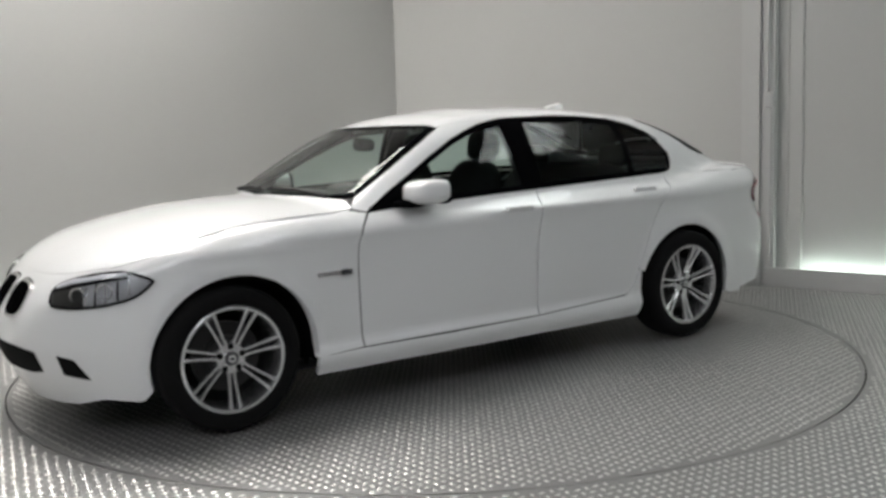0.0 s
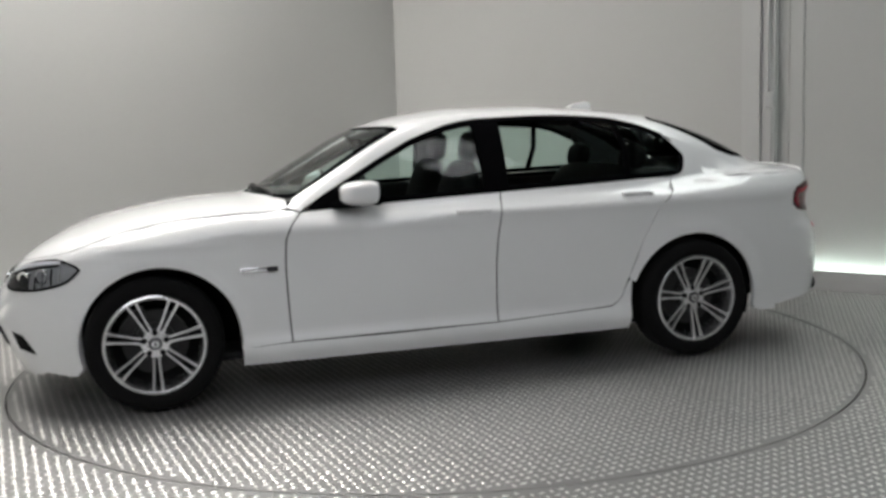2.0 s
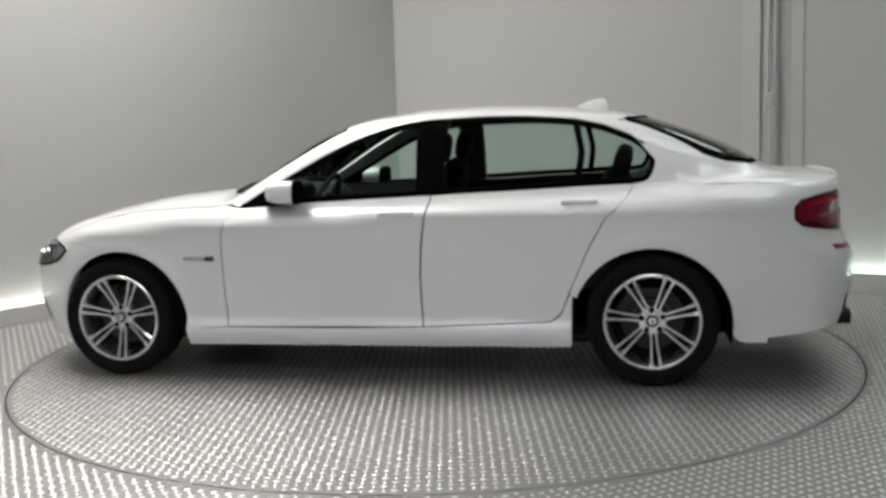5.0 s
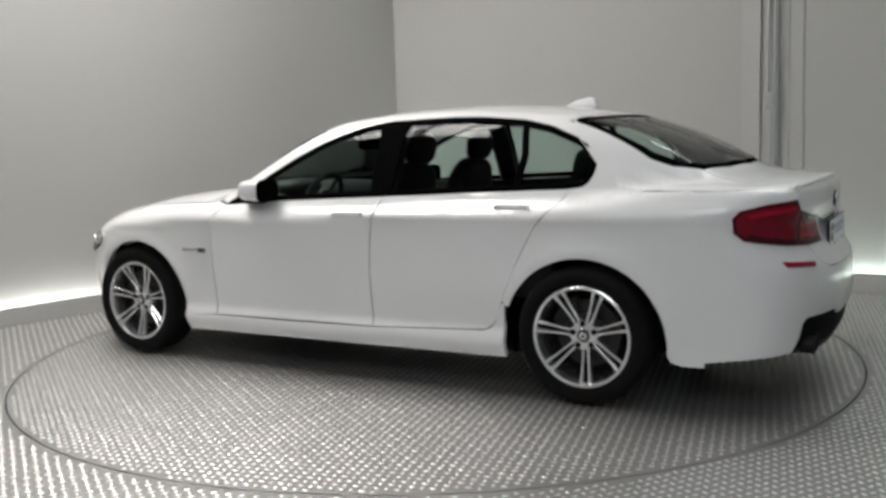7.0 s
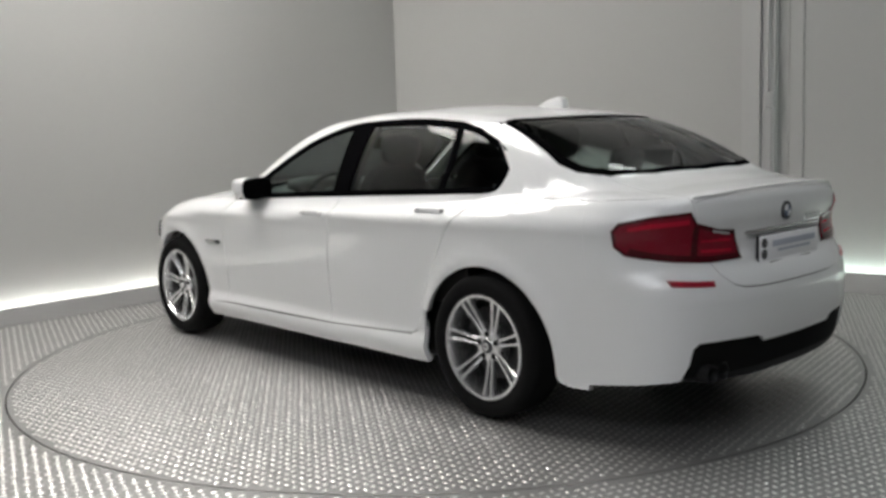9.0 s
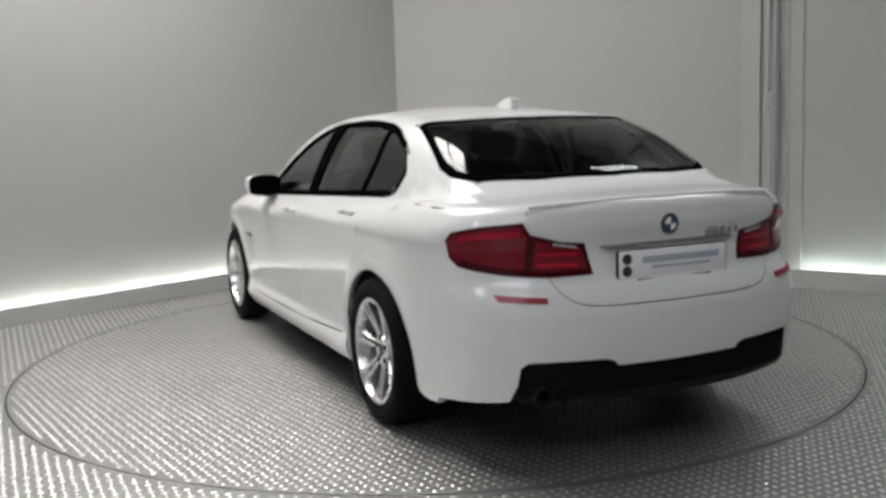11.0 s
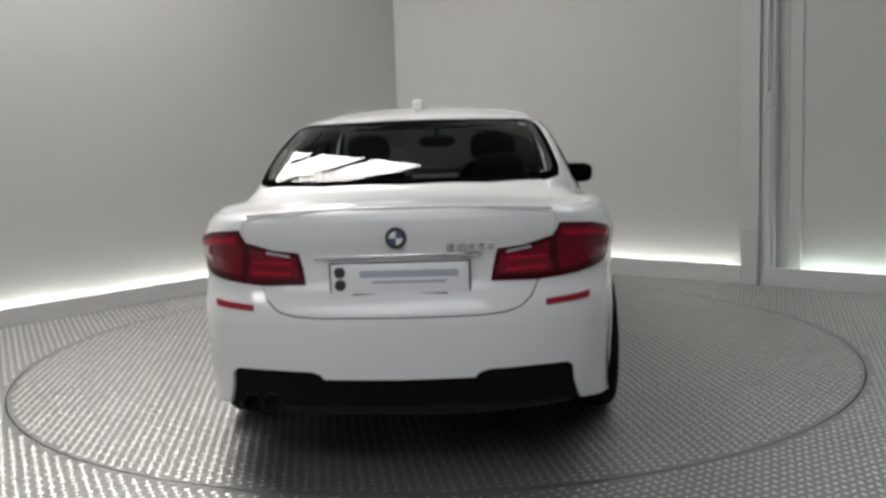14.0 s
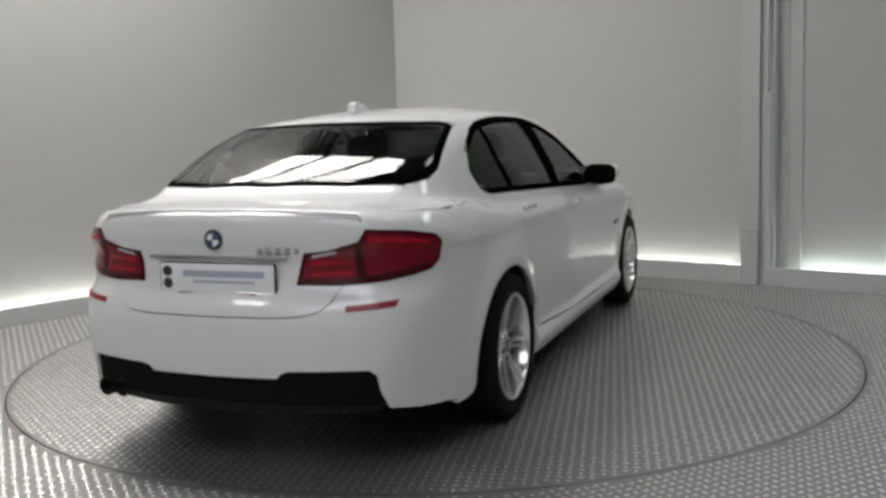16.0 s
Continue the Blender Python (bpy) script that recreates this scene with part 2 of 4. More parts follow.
def step(a, b, x):
    s = np.clip((x - a) / (b - a), 0, 1)
    return s * s * (3 - 2 * s)


def smax(a, b, k):
    h = np.maximum(k - np.abs(a - b), 0)
    return np.maximum(a, b) + h * h / (4 * k)


SIDE = curve([.08, .19, .235, .275, .30, .345, .42, .55, .70, .82, .868, .888, .906, .95, .985, 1.03, 1.12],
             [.84, .872, .899, .909, .903, .885, .890, .899, .903, .908, .916, .9195, .912, .886, .868, .848, .80])
CREASE = curve([-2.5, -2.1, -1.2, -.32, .57, 1.4, 2.2], [.925, .92, .915, .89, .865, .83, .76])
TAPER = curve([-2.7, -2.45, -2.2, -2.0, -1.75, -1.4, 1.1, 1.5, 1.75, 2.0, 2.2, 2.4],
              [.20, .135, .080, .048, .024, .008, 0, .010, .03, .075, .135, .23])
TOP = curve([-2.7, -2.43, -2.23, -2.0, -1.9, -1.4, .6, .95, 1.29, 1.6, 1.88, 2.06, 2.13, 2.22, 2.30, 2.38],
            [1.03, 1.052, 1.07, 1.088, 1.085, 1.03, 1.0, 1.014, .998, .955, .885, .800, .752, .66, .55, .40])
TAIL = curve([.10, .2, .3, .42, .5, .6, .66, .70, .74, .80, .86, .94, 1.0, 1.06],
             [-2.43, -2.48, -2.530, -2.552, -2.560, -2.558, -2.546, -2.528, -2.500, -2.478, -2.470, -2.488, -2.485, -2.46])
NOSE = curve([.08, .16, .25, .35, .45, .6, .7, .78, .9], [2.17, 2.22, 2.265, 2.31, 2.34, 2.335, 2.31, 2.27, 2.15])
GLASS = curve([.9, .95, 1.0, 1.1, 1.2, 1.3, 1.4, 1.5], [.862, .847, .829, .786, .736, .679, .612, .53])
ROOF = curve([-2.40, -2.2, -2.0, -1.905, -1.59, -1.278, -1.026, -.647, -.265, -.008, .188, .454, .723, .858, 1.1, 1.35],
             [.3, 1.0, 1.10, 1.165, 1.310, 1.420, 1.452, 1.472, 1.468, 1.436, 1.366, 1.222, 1.066, .988, .85, .3])


def body(x, y, z):
    """Below nought inside the painted body, above it outside."""
    y = np.abs(y)
    zs = z - (CREASE(x) - .89) * step(.5, .85, z)
    zs = zs + step(1.5, 1.9, np.abs(x)) * np.maximum(.40 - z, 0) * .8
    lip = 0
    for wx in (1.484, -1.484):
        r = np.hypot(x - wx, z - .335)
        lip = lip + .014 * np.exp(-((r - .405) / .05) ** 2) * step(.2, .4, z)
    side = y - (SIDE(zs) - TAPER(x) + lip)
    low_end = step(.75, .66, z)
    tail = TAIL(z) + (.115 + .012 * low_end) * (y / .7) ** 3 - x
    nose = x - NOSE(z) + .27 * (y / .75) ** 2.2
    low = smax(smax(side, tail, .20 - .08 * low_end), nose, .26)
    top = z - TOP(x) + (.07 - .015 * step(0, -1.5, x)) * (y / .85) ** 2.5
    low = smax(low, top, .05 + .09 * step(1.2, 2.0, x))
    bow = .13 * step(-.2, .5, x) - .10 * step(-1.1, -1.7, x)
    xx = x + bow * ((y / .65) ** 2 - 1)
    crown = .055 * (y / .62) ** 2 * step(-1.7, -1.1, x) * step(.4, -.2, x)
    cabin = smax(y - GLASS(z) + .12 * np.clip((-.8 - x) / 1.1, 0, 2) ** 2 + .02 * np.clip(x, 0, 2) ** 2,
                 z - ROOF(xx) + crown, .09)
    cabin = np.maximum(cabin, .7 - z)
    return -smax(-low, -cabin, .04)


# ---------------------------------------------------------------- patches of the body's skin
def spots(domain, a, b, s):
    if domain == "side":
        return a, 1.2 - s, b
    if domain == "top":
        return a, b, 1.65 - s
    if domain == "tail":
        return -1.6 - (1.5 - s) * np.cos(a), (1.5 - s) * np.sin(a), b
    return 1.4 + (1.5 - s) * np.cos(a), (1.5 - s) * np.sin(a), b


def settle(domain, a, b, off):
    """Where rays from outside first meet the body's skin, and the skin's normals there."""
    a, b = np.asarray(a, float), np.asarray(b, float)
    s = np.full(a.shape, 0.0)
    done = np.zeros(a.shape, bool)
    for _ in range(260):
        f = body(*spots(domain, a, b, s)) - off
        done |= f <= 0
        s = np.where(done, s, s + np.clip(f * .6, .004, .05))
        s = np.minimum(s, 1.25)
    lo, hi = np.maximum(s - .055, 0), s
    for _ in range(22):
        mid = (lo + hi) / 2
        inside = body(*spots(domain, a, b, mid)) <= off
        hi, lo = np.where(inside, mid, hi), np.where(inside, lo, mid)
    x, y, z = spots(domain, a, b, hi)
    x, y, z = np.broadcast_arrays(x, y, z)
    e = 2e-3
    g = np.stack([body(x + e, y, z) - body(x - e, y, z), body(x, y + e, z) - body(x, y - e, z), body(x, y, z + e) - body(x, y, z - e)], -1)
    g /= np.linalg.norm(g, axis=-1, keepdims=True) + 1e-9
    return np.stack([x, y, z], -1), g


def clip(poly, axis, at, keep_above):
    out = []
    for i in range(len(poly)):
        p, q = poly[i - 1], poly[i]
        dp, dq = p[axis] - at, q[axis] - at
        if not keep_above:
            dp, dq = -dp, -dq
        if (dp >= 0) != (dq >= 0):
            k = dp / (dp - dq)
            out.append((p[0] + (q[0] - p[0]) * k, p[1] + (q[1] - p[1]) * k))
        if dq >= 0:
            out.append(q)
    return out


def signed(poly):
    return sum(p[0] * q[1] - q[0] * p[1] for p, q in zip(poly, poly[1:] + poly[:1])) / 2


def shrunk(poly, d):
    """The outline moved inwards by d."""
    if signed(poly) < 0:
        poly = poly[::-1]
    out = []
    for i in range(len(poly)):
        a, b, c = (Vector(poly[i - 1]), Vector(poly[i]), Vector(poly[(i + 1) % len(poly)]))
        n1 = Vector((-(b - a).y, (b - a).x)).normalized()
        n2 = Vector((-(c - b).y, (c - b).x)).normalized()
        m = n1 + n2
        m = m / max(m.length_squared, .6) * 2
        out.append(tuple(b + m * d))
    return out


def rounded(poly, times=2):
    for _ in range(times):
        out = []
        for p, q in zip(poly, poly[1:] + poly[:1]):
            out += [(p[0] * .75 + q[0] * .25, p[1] * .75 + q[1] * .25), (p[0] * .25 + q[0] * .75, p[1] * .25 + q[1] * .75)]
        poly = out
    return poly


def arc(cx, cz, r, a0, a1, n=22):
    return [(cx + r * math.cos(radians(a0 + (a1 - a0) * k / n)), cz + r * math.sin(radians(a0 + (a1 - a0) * k / n))) for k in range(n + 1)]


def mirrored(poly):
    return [(-a, b) for a, b in poly[::-1]]


def skin(name, domain, poly, mat, parent, off=0.0, gap=.0, depth=.012, cell=.04, flip=False, label="", hole=None):
    """A sheet of the body's skin inside an outline, with its rim turned inwards."""
    if signed(poly) < 0:
        poly = poly[::-1]
    if gap:
        poly = shrunk(poly, gap)
    us, vs = [p[0] for p in poly], [p[1] for p in poly]
    flat, index, faces = [], {}, []
    i0, i1 = math.floor(min(us) / cell), math.ceil(max(us) / cell)
    j0, j1 = math.floor(min(vs) / cell), math.ceil(max(vs) / cell)
    for i in range(i0, i1):
        strip = clip(clip(poly, 0, i * cell, True), 0, (i + 1) * cell, False)
        if len(strip) < 3:
            continue
        for j in range(j0, j1):
            bit = clip(clip(strip, 1, j * cell, True), 1, (j + 1) * cell, False)
            if len(bit) < 3:
                continue
            loop = []
            for p in bit:
                key = (round(p[0], 5), round(p[1], 5))
                if key not in index:
                    index[key] = len(flat)
                    flat.append(key)
                if not loop or loop[-1] != index[key]:
                    loop.append(index[key])
            while len(loop) > 1 and loop[0] == loop[-1]:
                loop.pop()
            if len(set(loop)) == len(loop) and len(loop) >= 3:
                faces.append(loop)
    flat = np.array(flat)
    pts, nrm = settle(domain, flat[:, 0], flat[:, 1], off)
    count = {}
    for f in faces:
        for p, q in zip(f, f[1:] + f[:1]):
            count[(p, q)] = count.get((p, q), 0) + 1
    edges = [e for e in count if (e[1], e[0]) not in count]
    if flip:
        pts, nrm = pts * (1, -1, 1), nrm * (1, -1, 1)
    f = faces[len(faces) // 2]
    face_normal = np.cross(pts[f[1]] - pts[f[0]], pts[f[2]] - pts[f[1]])
    turn = face_normal @ nrm[f[0]] < 0
    n = len(pts)
    rim = sorted({v for e in edges for v in e})
    top = {v: n + k for k, v in enumerate(rim)}
    low = {v: n + len(rim) + k for k, v in enumerate(rim)}
    verts = np.concatenate([pts, pts[rim], pts[rim] - nrm[rim] * depth])
    faces = faces + [[top[b], top[a], low[a], low[b]] for a, b in edges]
    if turn:
        faces = [g[::-1] for g in faces]
    me = bpy.data.meshes.new(name)
    me.from_pydata(verts.tolist(), [], faces)
    me.update()
    me.shade_smooth()
    normals = [None] * len(verts)
    for k in range(n):
        normals[k] = nrm[k]
    me.materials.append(mat)
    side = np.zeros((len(verts), 3))
    for k, v in enumerate(rim):
        side[n + k] = side[n + len(rim) + k] = nrm[v] * .3
    for a, b in edges:
        w = np.cross(pts[b] - pts[a], nrm[a]) * (-1 if turn else 1)
        w /= np.linalg.norm(w) + 1e-9
        for v in (a, b):
            side[top[v]] += w
            side[low[v]] += w
    side /= np.linalg.norm(side, axis=1, keepdims=True) + 1e-9
    side[:n] = nrm
    me.normals_split_custom_set_from_vertices(side.tolist())
    ob = new(name, me)
    ob.parent = parent
    if label:
        tagged(ob, label)
    return ob


def ring(name, domain, poly, width, mat, parent, off=.002, flip=False, label="", depth=.012):
    """A band that follows an outline on the inside."""
    if signed(poly) < 0:
        poly = poly[::-1]
    fine = []
    for p, q in zip(poly, poly[1:] + poly[:1]):
        n = max(1, int(math.hypot(q[0] - p[0], q[1] - p[1]) / .03))
        fine += [(p[0] + (q[0] - p[0]) * k / n, p[1] + (q[1] - p[1]) * k / n) for k in range(n)]
    inner = shrunk(fine, width)
    n = len(fine)
    flat = np.array(fine + inner)
    pts, nrm = settle(domain, flat[:, 0], flat[:, 1], off)
    if flip:
        pts, nrm = pts * (1, -1, 1), nrm * (1, -1, 1)
    verts = np.concatenate([pts, pts - nrm * depth])
    faces = []
    for i in range(n):
        j = (i + 1) % n
        faces += [(i, j, n + j, n + i), (2 * n + i, 3 * n + i, 3 * n + j, 2 * n + j), (i, 2 * n + i, 2 * n + j, j), (n + i, n + j, 3 * n + j, 3 * n + i)]
    bm = bmesh.new()
    vs = [bm.verts.new(v) for v in verts]
    for f in faces:
        bm.faces.new([vs[k] for k in f])
    bmesh.ops.recalc_face_normals(bm, faces=bm.faces)
    return part(name, bm, mat, parent, label)


def tail_at(y, z, x=None):
    x = TAIL(z) + .115 * (abs(y) / .7) ** 3 if x is None else x
    return (math.atan2(y, -1.6 - float(x)), z)


def nose_at(y, z, x=None):
    x = NOSE(z) - .25 * (abs(y) / .75) ** 2.2 if x is None else x
    return (math.atan2(y, float(x) - 1.4), z)


# ---------------------------------------------------------------- the car
car = tagged(new("car"), "white four-door saloon car with alloy wheels on a turntable", "car")

DOOR_FRONT = [(.735, .948), (.795, .886), (.824, .812), (.831, .70), (.829, .57), (.822, .42), (.815, .292)]
DOOR_MID = [(-.343, .999), (-.318, .88), (-.296, .74), (-.286, .601), (-.286, .45), (-.291, .300)]
DOOR_BACK = [(-1.405, 1.036), (-1.351, .957), (-1.249, .857), (-1.16, .697), (-1.10, .56), (-1.069, .49), (-1.03, .385), (-1.005, .352), (-.963, .329)]
BELT = [(.735, .951), (.398, .970), (-.026, .987), (-.343, .999), (-.625, 1.010), (-.922, 1.021), (-1.217, 1.032), (-1.405, 1.036)]
KINK = [(-1.430, 1.039), (-1.458, 1.047), (-1.478, 1.064), (-1.492, 1.090), (-1.502, 1.120), (-1.505, 1.150), (-1.500, 1.178), (-1.484, 1.204), (-1.447, 1.241), (-1.394, 1.276)]
DLO = BELT[:-1] + [(-1.40, 1.037)] + KINK + [(-1.243, 1.339), (-1.093, 1.373), (-.94, 1.390), (-.791, 1.400),
                   (-.64, 1.404), (-.487, 1.403), (-.38, 1.400), (-.273, 1.392), (-.18, 1.380), (-.088, 1.361), (.02, 1.327), (.131, 1.285), (.289, 1.206), (.449, 1.118), (.61, 1.030)]
ARCH_F = (1.452, .325, .388)
ARCH_R = (-1.480, .305, .405)


def mirror_cap(s):
    """A swept housing: rounded nose, flat rear, low inner corner."""
    bm = blob((.19, .222, .130), (0, 0, 0), 3.5, 28, 20)
    for v in bm.verts:
        x, y, z = v.co
        k = (x + .095) / .19
        z *= 1 - .26 * max(0, k - .45) - .08 * y / .117
        z += .010 * y / .117
        x = max(x, -.062) - .75 * max(y, 0) ** 1.5
        v.co = (x + .445, s * (y + .918), z + 1.030)
    if s < 0:
        bmesh.ops.reverse_faces(bm, faces=bm.faces)
    return bm


def side_panels(flip):
    at = dict(flip=flip)
    g = .0045
    # inner shell that closes the joints
    shell = ([(.98, .22), (.98, .93), (-1.44, 1.03), (-1.9, 1.0), (-1.95, .3)] + arc(*ARCH_R, 175, 10)[1:-1] + [(-1.04, .22)])
    skin("inner_shell", "side", shell, GAP, car, off=-.014, depth=.004, **at)
    fender = (DOOR_FRONT[::-1] + [(x, float(TOP(x)) - .045) for x in (.85, 1.0, 1.15, 1.3, 1.45, 1.6, 1.75)] + [(1.82, .848), (1.88, .815), (1.94, .772), (1.985, .70), (1.985, .5), (1.97, .19), (1.86, .185), (ARCH_F[0] + .375, .23)]
              + arc(*ARCH_F, -8, 188, 26)[0:] + [(1.062, .277)])
    skin("front_fender", "side", fender, WHITE, car, gap=g, off=-.0008, depth=.05, **at)
    skin("front_door", "side", DOOR_FRONT + DOOR_MID[::-1] + BELT[1:3][::-1], WHITE, car, gap=g, **at)
    skin("rear_door", "side", DOOR_MID + DOOR_BACK[::-1] + BELT[4:7][::-1], WHITE, car, gap=g, **at)
    quarter = (DOOR_BACK[:6] + [(-1.075, .47)] + arc(*ARCH_R, 22, 186, 24) + [(-1.90, .235), (-1.95, .22), (-2.05, .22), (-2.05, .6), (-2.05, .9), (-2.03, 1.018), (-1.9, 1.040), (-1.76, 1.048), (-1.67, 1.10), (-1.6, 1.170), (-1.48, 1.255),
               (-1.42, 1.285)] + KINK[::-1])
    skin("quarter_panel", "side", quarter, WHITE, car, gap=.0015, depth=.03, **at)
    sill = [(.835, .291), (1.062, .281), (1.062, .188), (-1.074, .196), (-1.078, .47), (-1.066, .47), (-1.028, .377), (-1.003, .347), (-.963, .327), (-.291, .299), (.3, .291)]
    skin("side_skirt", "side", sill, WHITE, car, off=.002, depth=.03, **at)
    rail = ([(.735, .953), (.61, 1.032), (.449, 1.120), (.289, 1.208), (.131, 1.287), (.02, 1.329), (-.088, 1.363), (-.18, 1.382), (-.273, 1.394), (-.487, 1.405), (-.791, 1.402), (-1.093, 1.375), (-1.243, 1.341),
             (-1.394, 1.278)] + [(-1.44, 1.30)] + [(x, float(ROOF(x)) - .045) for x in (-1.3, -1.1, -.9, -.7, -.5, -.3, -.1)] + [(x, float(ROOF(x)) - .030) for x in (.05, .2, .35, .5, .65, .76)] + [(.80, .97)])
    skin("roof_rail", "side", rail, WHITE, car, off=-.0005, cell=.025, **at)
    # glazing
    ring("window_trim", "side", DLO, .026, PIANO, car, off=-.001, label="gloss black window surround", **at)
    skin("window_pane", "side", [(.60, .975), (-.27, .998), (-.245, 1.38), (-.088, 1.355), (.02, 1.32), (.131, 1.278), (.289, 1.198), (.449, 1.110)], PANE, car, off=-.010, depth=.003, **at)
    skin("window_pane", "side", [(-.385, 1.004), (-1.10, 1.028), (-1.12, 1.20), (-1.085, 1.368), (-.79, 1.393), (-.40, 1.395)], PANE, car, off=-.010, depth=.003, **at)
    skin("window_pane", "side", [(-1.13, 1.030), (-1.44, 1.045), (-1.485, 1.10), (-1.490, 1.160), (-1.46, 1.21), (-1.38, 1.27), (-1.115, 1.362), (-1.15, 1.20)], PANE, car, off=-.010, depth=.003, **at)
    skin("pillar_cover", "side", [(-.262, .998), (-.395, 1.003), (-.405, 1.392), (-.24, 1.380)], PIANO, car, off=-.002, label="gloss black centre pillar cover", **at)
    skin("pillar_cover", "side", [(-1.09, 1.026), (-1.13, 1.028), (-1.15, 1.20), (-1.115, 1.368), (-1.08, 1.372), (-1.115, 1.20)], PIANO, car, off=-.003, **at)
    skin("mirror_triangle", "side", [(.735, .953), (.50, .965), (.50, 1.085), (.61, 1.028)], PIANO, car, off=.0, **at)
    s = -1 if flip else 1
    # handles
    for hx, hz in ((-.165, .905), (-1.125, .952)):
        y = float(settle("side", np.array([hx]), np.array([hz]), 0)[0][0, 1])
        handle = part("door_handle", box((.19, .016, .026), (hx, s * (y + .008), hz), .007), WHITE, car, "white painted door handle")
        part("handle_foot", box((.022, .03, .022), (hx + .082, s * (y + .012), hz), .006), WHITE, handle)
        part("handle_foot", box((.022, .03, .022), (hx - .082, s * (y + .012), hz), .006), WHITE, handle)
        skin("handle_recess", "side", arc(hx, hz - .012, .045, 0, 360, 18)[:-1], WHITE, car, off=-.002, depth=.004, **at)
    # fender badge
    y = float(settle("side", np.array([.965]), np.array([.674]), 0)[0][0, 1])
    badge = part("fender_badge", box((.185, .014, .022), (.965, s * (y + .003), .675), .006), CHROME, car, "chrome side badge with dark emblem")
    part("emblem", box((.055, .008, .026), (.90, s * (y + .010), .675), .003), DARKINK, badge)
    # door mirror
    mirror = part("door_mirror", mirror_cap(s), WHITE, car, "white door mirror with black rear face")
    part("mirror_glass", blob((.036, .212, .128), (.366, s * .920, 1.031), 3.4, turn=pose(0, 0, 0, 0, 0, s * 7)), PIANO, mirror)
    part("mirror_foot", blob((.17, .13, .045), (.50, s * .862, .975), 2.6, turn=pose(0, 0, 0, 0, 0, s * 8)), PIANO, mirror, "black mirror foot")



side_panels(False)
side_panels(True)

# top skins
HOOD_X = [(.80, .80), (.95, .80), (1.3, .80), (1.55, .80), (1.7, .80), (1.80, .79), (1.88, .765), (1.95, .715), (2.03, .62), (2.09, .52), (2.13, .38), (2.15, .2), (2.155, 0)]
hood = HOOD_X + [(x, -y) for x, y in HOOD_X[::-1][1:]] + [(.80, -.72), (.925, -.29), (.97, 0), (.925, .29), (.80, .72)]
skin("bonnet", "top", hood, WHITE, car, off=.001, gap=.002, cell=.05)
skin("cowl", "top", [(1.025, 0), (.965, .32), (.83, .74), (.72, .74), (.85, .3), (.89, 0), (.85, -.3), (.72, -.74), (.83, -.74), (.965, -.32)], PLASTIC, car, off=-.012, label="black scuttle panel")
WSCREEN = [(.97, 0), (.93, .29), (.865, .53), (.79, .69), (.752, .735), (.60, .712), (.40, .668), (.165, .605), (.215, .42), (.26, .2), (.275, 0)]
WSCREEN = WSCREEN + [(x, -y) for x, y in WSCREEN[::-1][1:-1]]
skin("windscreen", "top", WSCREEN, PANE, car, off=-.006, depth=.004)
ring("windscreen_band", "top", WSCREEN, .025, PIANO, car, off=-.003, label="black windscreen edge band")
REARWIN = [(-1.455, 0), (-1.445, .22), (-1.41, .42), (-1.345, .555), (-1.36, .585), (-1.6, .632), (-1.755, .660), (-1.86, .655), (-1.93, .632), (-2.0, .56), (-2.05, .35), (-2.078, 0)]
REARWIN = REARWIN + [(x, -y) for x, y in REARWIN[::-1][1:-1]]
skin("rear_window", "top", REARWIN, REARPANE, car, off=-.006, depth=.004)
ring("rear_window_band", "top", REARWIN, .028, PIANO, car, off=-.003, label="black rear window edge band")
ROOFLINE = [(.275, 0), (.26, .2), (.215, .42), (.165, .605), (-.1, .60), (-.6, .585), (-1.1, .59), (-1.345, .575), (-1.345, .555), (-1.41, .42), (-1.445, .22), (-1.455, 0)]
skin("roof", "top", ROOFLINE + [(x, -y) for x, y in ROOFLINE[::-1][1:-1]], WHITE, car, cell=.05)
SHOULDER = [(-1.345, .57), (-1.36, .587), (-1.6, .634), (-1.755, .662), (-1.86, .657), (-1.93, .634), (-1.98, .60), (-2.2, .60), (-2.37, .588), (-2.335, .635), (-2.25, .715), (-2.1, .79), (-1.9, .812), (-1.7, .775), (-1.5, .71), (-1.345, .635)]
skin("rear_shoulder", "top", SHOULDER, WHITE, car, off=-.0006)
skin("rear_shoulder", "top", [(x, -y) for x, y in SHOULDER], WHITE, car, off=-.0006)
DECK = [(-2.08, 0), (-2.052, .35), (-2.0, .565), (-1.985, .60), (-2.2, .60), (-2.41, .59), (-2.44, .4), (-2.455, 0)]
skin("boot_deck", "top", DECK + [(x, -y) for x, y in DECK[::-1][1:-1]], WHITE, car, gap=.002, off=.001)
skin("boot_frame", "top", [(-1.95, .70), (-2.2, .70), (-2.39, .55), (-2.43, 0), (-2.39, -.55), (-2.2, -.70), (-1.95, -.70), (-2.04, -.5), (-2.10, 0), (-2.04, .5)], WHITE, car, off=-.0045, depth=.004)
for s in (1, -1):
    under = [(-1.40, .60), (-1.6, .655), (-1.8, .685), (-1.95, .655), (-2.2, .62), (-2.33, .62), (-2.2, .745), (-2.0, .79), (-1.7, .765), (-1.5, .71)]
    skin("shoulder_frame", "top", [(x, s * y) for x, y in under], WHITE, car, off=-.004, depth=.004)
lip = []
for y in np.linspace(-.585, .585, 25):
    x = -2.462 + .115 * (abs(y) / .7) ** 3
    lip.append((x, y, 1.050 - .055 * (abs(y) / .85) ** 2.5))
part("boot_spoiler", rod(lip, .006, 8), WHITE, car, "thin white boot lid lip")

